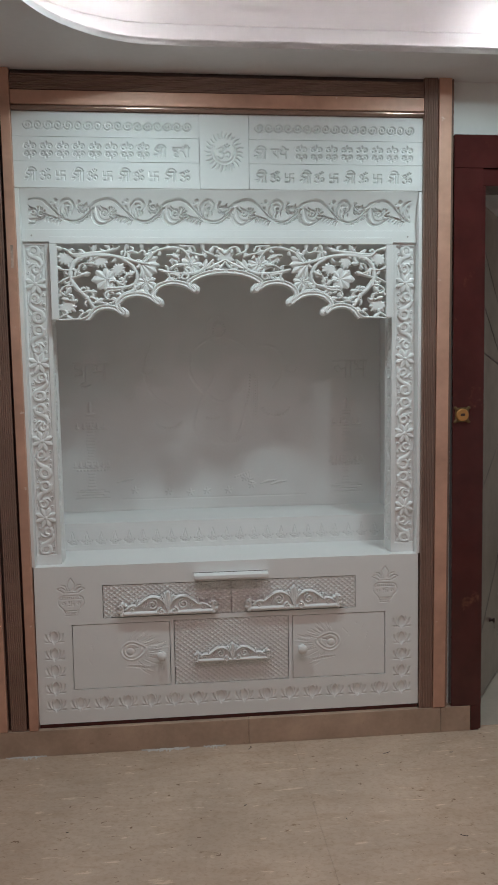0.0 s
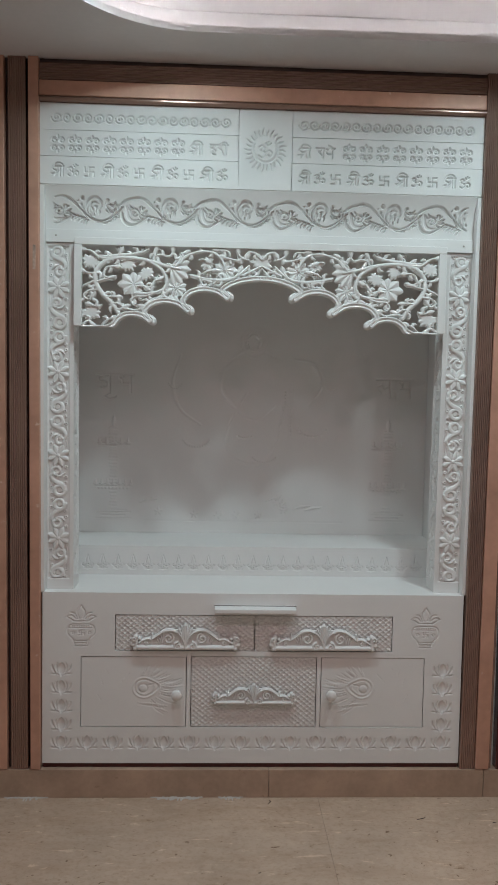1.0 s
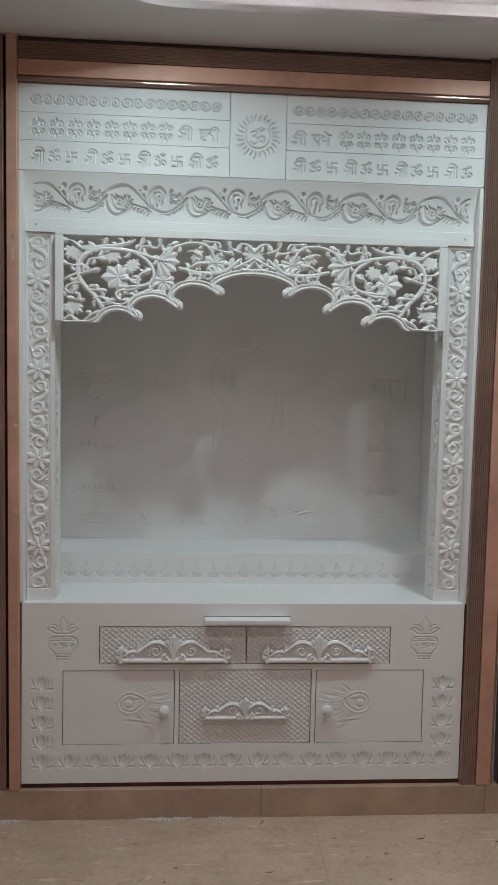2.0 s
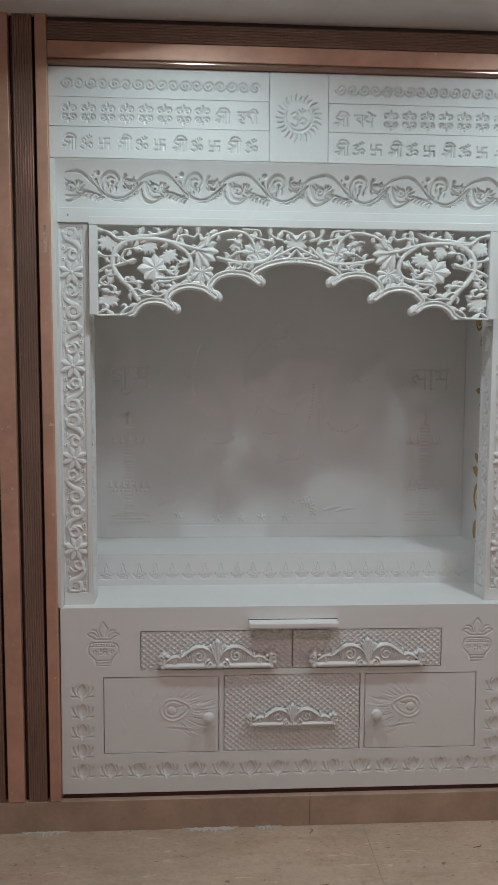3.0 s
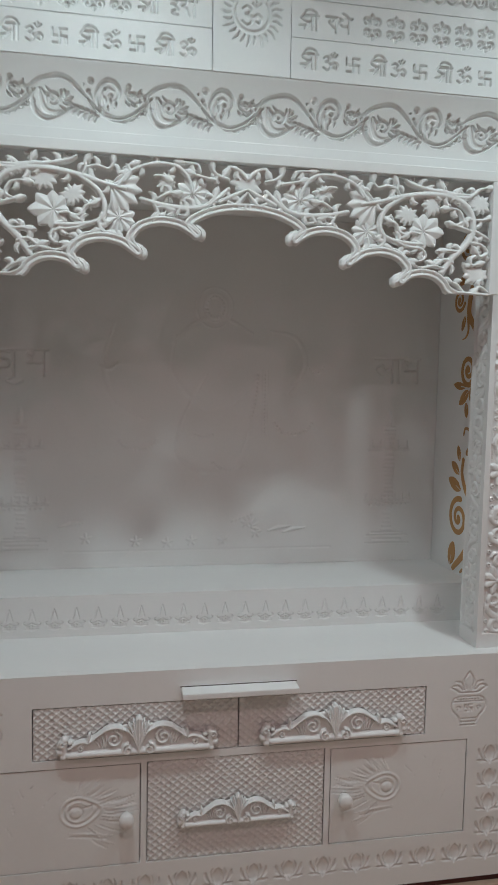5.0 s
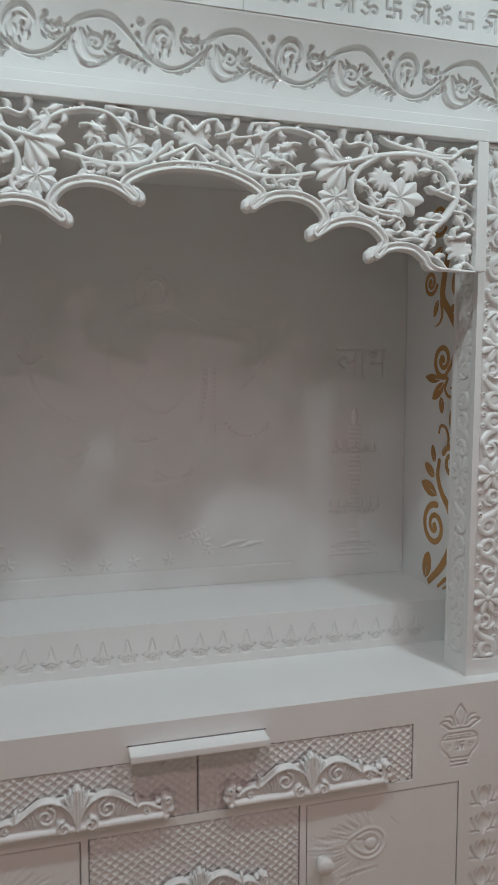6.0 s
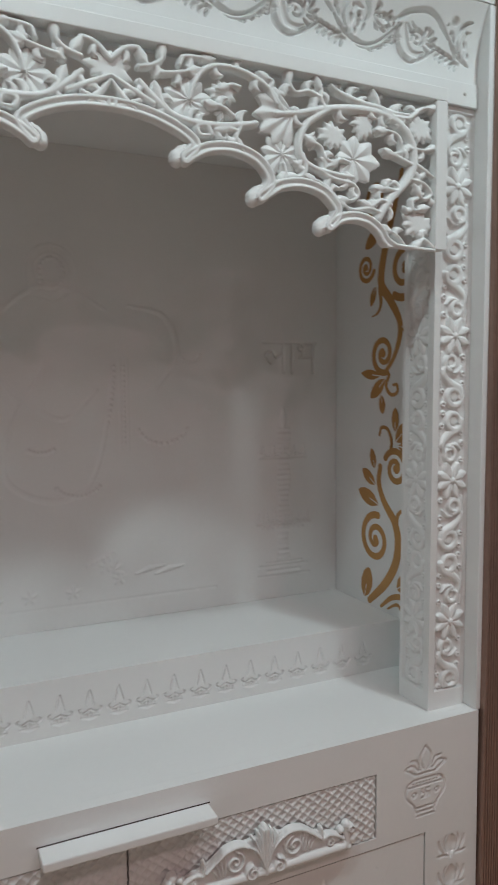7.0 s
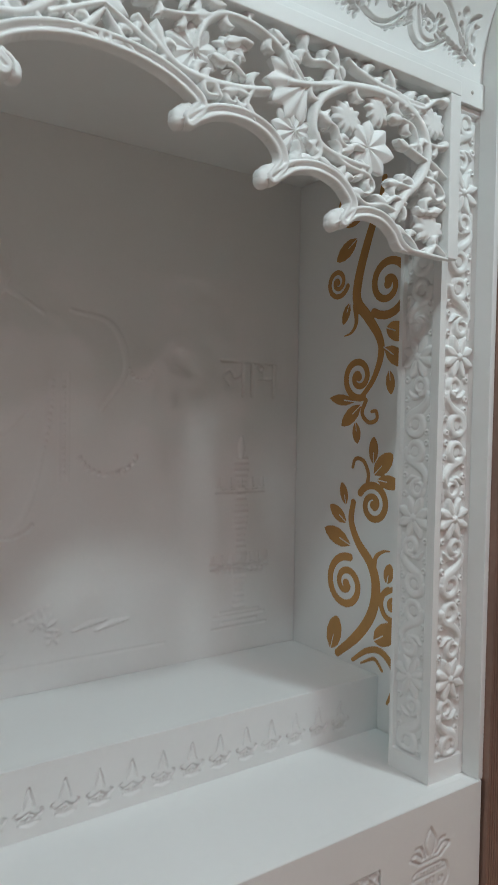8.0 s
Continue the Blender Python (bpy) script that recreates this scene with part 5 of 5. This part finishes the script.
        # crossing ribs inside the bowl and the loop
        cut(x0, [(-34, -30), (-30, -56), (-22, -74), (-6, -78), (8, -72)], [3.0, 6.0, 7.0, 5.0, 1.0], -0.0040)
        cut(x0, [(92, -60), (94, -36), (104, -20), (116, -22)], [4.0, 6.0, 6.0, 2.0], -0.0036)
    c.h = np.minimum(0.0, c.h + np.minimum(ribs.h, np.where(c.h < -0.001, 0.0064, 0.0)))


vine_band(band)


def cove_bend(v):
    t = np.clip((v - 1.83) / 0.125, 0, 1)
    return 0.027 * t ** 2.2


link_mesh("carved_band", band.mesh("carved_band", (0, 0.033, 0), X, Z, 0.012, back=False, bend=cove_bend), white_carved, shrine, "white coved band carved with a waving vine")

HY, HZ = 0.004, (1.9575, 2.0435, 2.1235, 2.2055)
HX = (-0.6985, -0.0805, 0.0880, 0.6985)
G = 0.0008


def row_scrolls(c, x0, x1, z, n):
    st = (x1 - x0) / n
    for k in range(n):
        x = x0 + (k + 0.5) * st
        hand = 1 if k % 2 else -1
        c.stroke(spiral(x, z, 0.0170, 1.45, radians(0 if k % 2 else 180), -hand, 0.20, 46), [0.0020, 0.0027, 0.0026, 0.0030], -0.0060, 2.2)
        if k % 2:
            c.stroke(smooth_line([(x - st + 0.002, z - 0.0162), (x - st / 2, z - 0.010), (x - 0.002, z - 0.0162)]), 0.0018, -0.004, 2.4)


def four_curl(c, x, z):
    """Four curls opening from a leaf at the top and one at the foot."""
    for sx in (-1, 1):
        for sz in (-1, 1):
            a = spiral(0, 0, 0.0096, 1.2, radians(35), 1, 0.32, 26)
            c.stroke(np.stack([x + sx * (0.0112 - a[:, 0]), z + sz * (0.0112 + a[:, 1])], 1), [0.0015, 0.0028, 0.0030, 0.0032], -0.0060, 2.2)
            c.stroke([(x + sx * 0.0026, z + sz * 0.0050), (x + sx * 0.0032, z + sz * 0.0115)], [0.0008, 0.0020, 0.0008], -0.0040, 2.0)
    for sz in (-1, 1):
        petal(c, x, z + sz * 0.0155, radians(90 * sz), 0.0125, 0.0050, -0.0058)


def header_row(side, row):
    x0, x1 = (HX[0], HX[1] - G) if side < 0 else (HX[2] + G, HX[3])
    c = Carving(x0, x1, HZ[row] + G, HZ[row + 1] - G, 0.0015)
    a, b = (-0.664, -0.105) if side < 0 else (0.108, 0.668)
    zm = (2.001, 2.081, 2.162)[row]
    if row == 2:
        row_scrolls(c, a, b, zm, 17)
    elif row == 1:
        if side < 0:
            for k in range(8):
                four_curl(c, -0.643 + 0.0533 * k, zm)
            put(c, SHRI, -0.236, zm - 0.019, 0.042, 0.038, 0.0024, -0.0060)
            put(c, HARI, -0.170, zm - 0.019, 0.056, 0.038, 0.0024, -0.0060)
        else:
            put(c, SHRI, 0.104, zm - 0.019, 0.042, 0.038, 0.0024, -0.0060)
            put(c, RADHE, 0.166, zm - 0.019, 0.058, 0.038, 0.0024, -0.0060)
            for k in range(8):
                four_curl(c, 0.268 + 0.0533 * k, zm)
    else:
        for k in range(11):
            x = a + 0.0515 * k
            glyph, w, hh = ((SHRI, 0.039, 0.039), (OM, 0.036, 0.034), (CROSS, 0.031, 0.031))[k % 3]
            put(c, glyph, x, zm - 0.019, w, hh, 0.0024, -0.0060)
    return link_mesh("header_tile", c.mesh("header_tile", (0, HY, 0), X, Z, 0.015, back=False), white_carved, shrine)


for side in (-1, 1):
    for row in range(3):
        header_row(side, row)
sun = Carving(HX[1] + G, HX[2] - G, HZ[0] + G, HZ[3] - G, 0.0015)
sx, sz = 0.003, 2.081
for k in range(26):
    a = 2 * math.pi * k / 26
    L = 0.023 if k % 2 else 0.018
    p = [(sx + (0.045 + L * t) * math.cos(a + 0.03 * math.sin(5 * t)), sz + (0.045 + L * t) * math.sin(a + 0.03 * math.sin(5 * t))) for t in np.linspace(0, 1, 7)]
    sun.stroke(p, [0.0014, 0.0028, 0.0024, 0.0008], -0.0060, 2.2)
t = np.radians(np.linspace(150, 400, 50))
sun.stroke(np.stack([sx + 0.037 * np.cos(t), sz + 0.037 * np.sin(t)], 1), [0.0012, 0.0036, 0.0046, 0.0036, 0.0012], -0.0049, 2.0)
put(sun, OM, sx - 0.022, sz - 0.024, 0.046, 0.046, 0.0032, -0.0049)
link_mesh("sun_tile", sun.mesh("sun_tile", (0, HY, 0), X, Z, 0.015, back=False), white_carved, shrine, "white tile engraved with a rayed sun")
part("header_backing", box(-0.6985, 0.6985, HY + 0.0145, 0.045, 1.9565, 2.2055, 0), white, shrine)

# ---- floor tiles ----
TX0, TY0, TW, TL = 0.216, -0.0142, 1.20, 0.90
for i in range(-3, 3):
    for j in range(5):
        x0, x1 = max(XL, TX0 + i * TW), min(XR, TX0 + (i + 1) * TW)
        y1, y0 = TY0 - j * TL if j else 0.02, max(YB, TY0 - (j + 1) * TL)
        if x1 - x0 < 0.02 or y1 - y0 < 0.02:
            continue
        part("tile", box(x0 + 0.0005, x1 - 0.0005, y0 + 0.0005, y1 - 0.0005, -0.0115, 0.0, 0.0006), floor_marble, floor_base)


# ---- bits on the floor ----
def fibre(x, y, L, ang, seed):
    """A short dark curled thread lying on the floor."""
    rnd = random.Random(seed)
    bm = bmesh.new()
    prev = None
    for k in range(7):
        t = k / 6
        a = ang + 0.9 * t * rnd.choice((-1, 1)) * 0.4
        px, py = x + L * (t - 0.5) * math.cos(a), y + L * (t - 0.5) * math.sin(a)
        nx, ny = -math.sin(a) * 0.0011, math.cos(a) * 0.0011
        cur = [bm.verts.new((px + nx, py + ny, 0.0002)), bm.verts.new((px, py, 0.0018)), bm.verts.new((px - nx, py - ny, 0.0002))]
        if prev:
            for i in range(2):
                bm.faces.new((prev[i], cur[i], cur[i + 1], prev[i + 1]))
        prev = cur
    tagged(part("thread", bm, dark_gap), "tiny dark thread lying on the marble floor", "debris", "bits on the floor")


for k, (x, y, L, a) in enumerate(((0.007, -0.395, 0.010, 0.4), (0.613, -0.619, 0.022, -0.6), (0.527, -0.138, 0.034, 0.3), (0.055, -0.045, 0.026, 1.1), (-0.52, -0.47, 0.008, 0.2), (0.30, -0.50, 0.008, 1.9), (-0.30, -0.62, 0.007, 2.2), (0.75, -0.16, 0.014, 0.1))):
    fibre(x, y, L, a, k)


# ---- small marks ----
for s_ in (-1, 1):
    part("screw_cap", lathe([(0.0032, 0.0), (0.0032, 0.0008), (0.0, 0.0012)], 12), plaster, shrine, "small grey screw cap", (s_ * 0.652, 0.0285, 1.806), smooth=True)
tagged(part("tape_residue", box(-0.7135, -0.7045, -0.0170, -0.0155, 1.690, 1.765, 0.0004), residue), "pale worn tape residue on the copper strip", "residue")
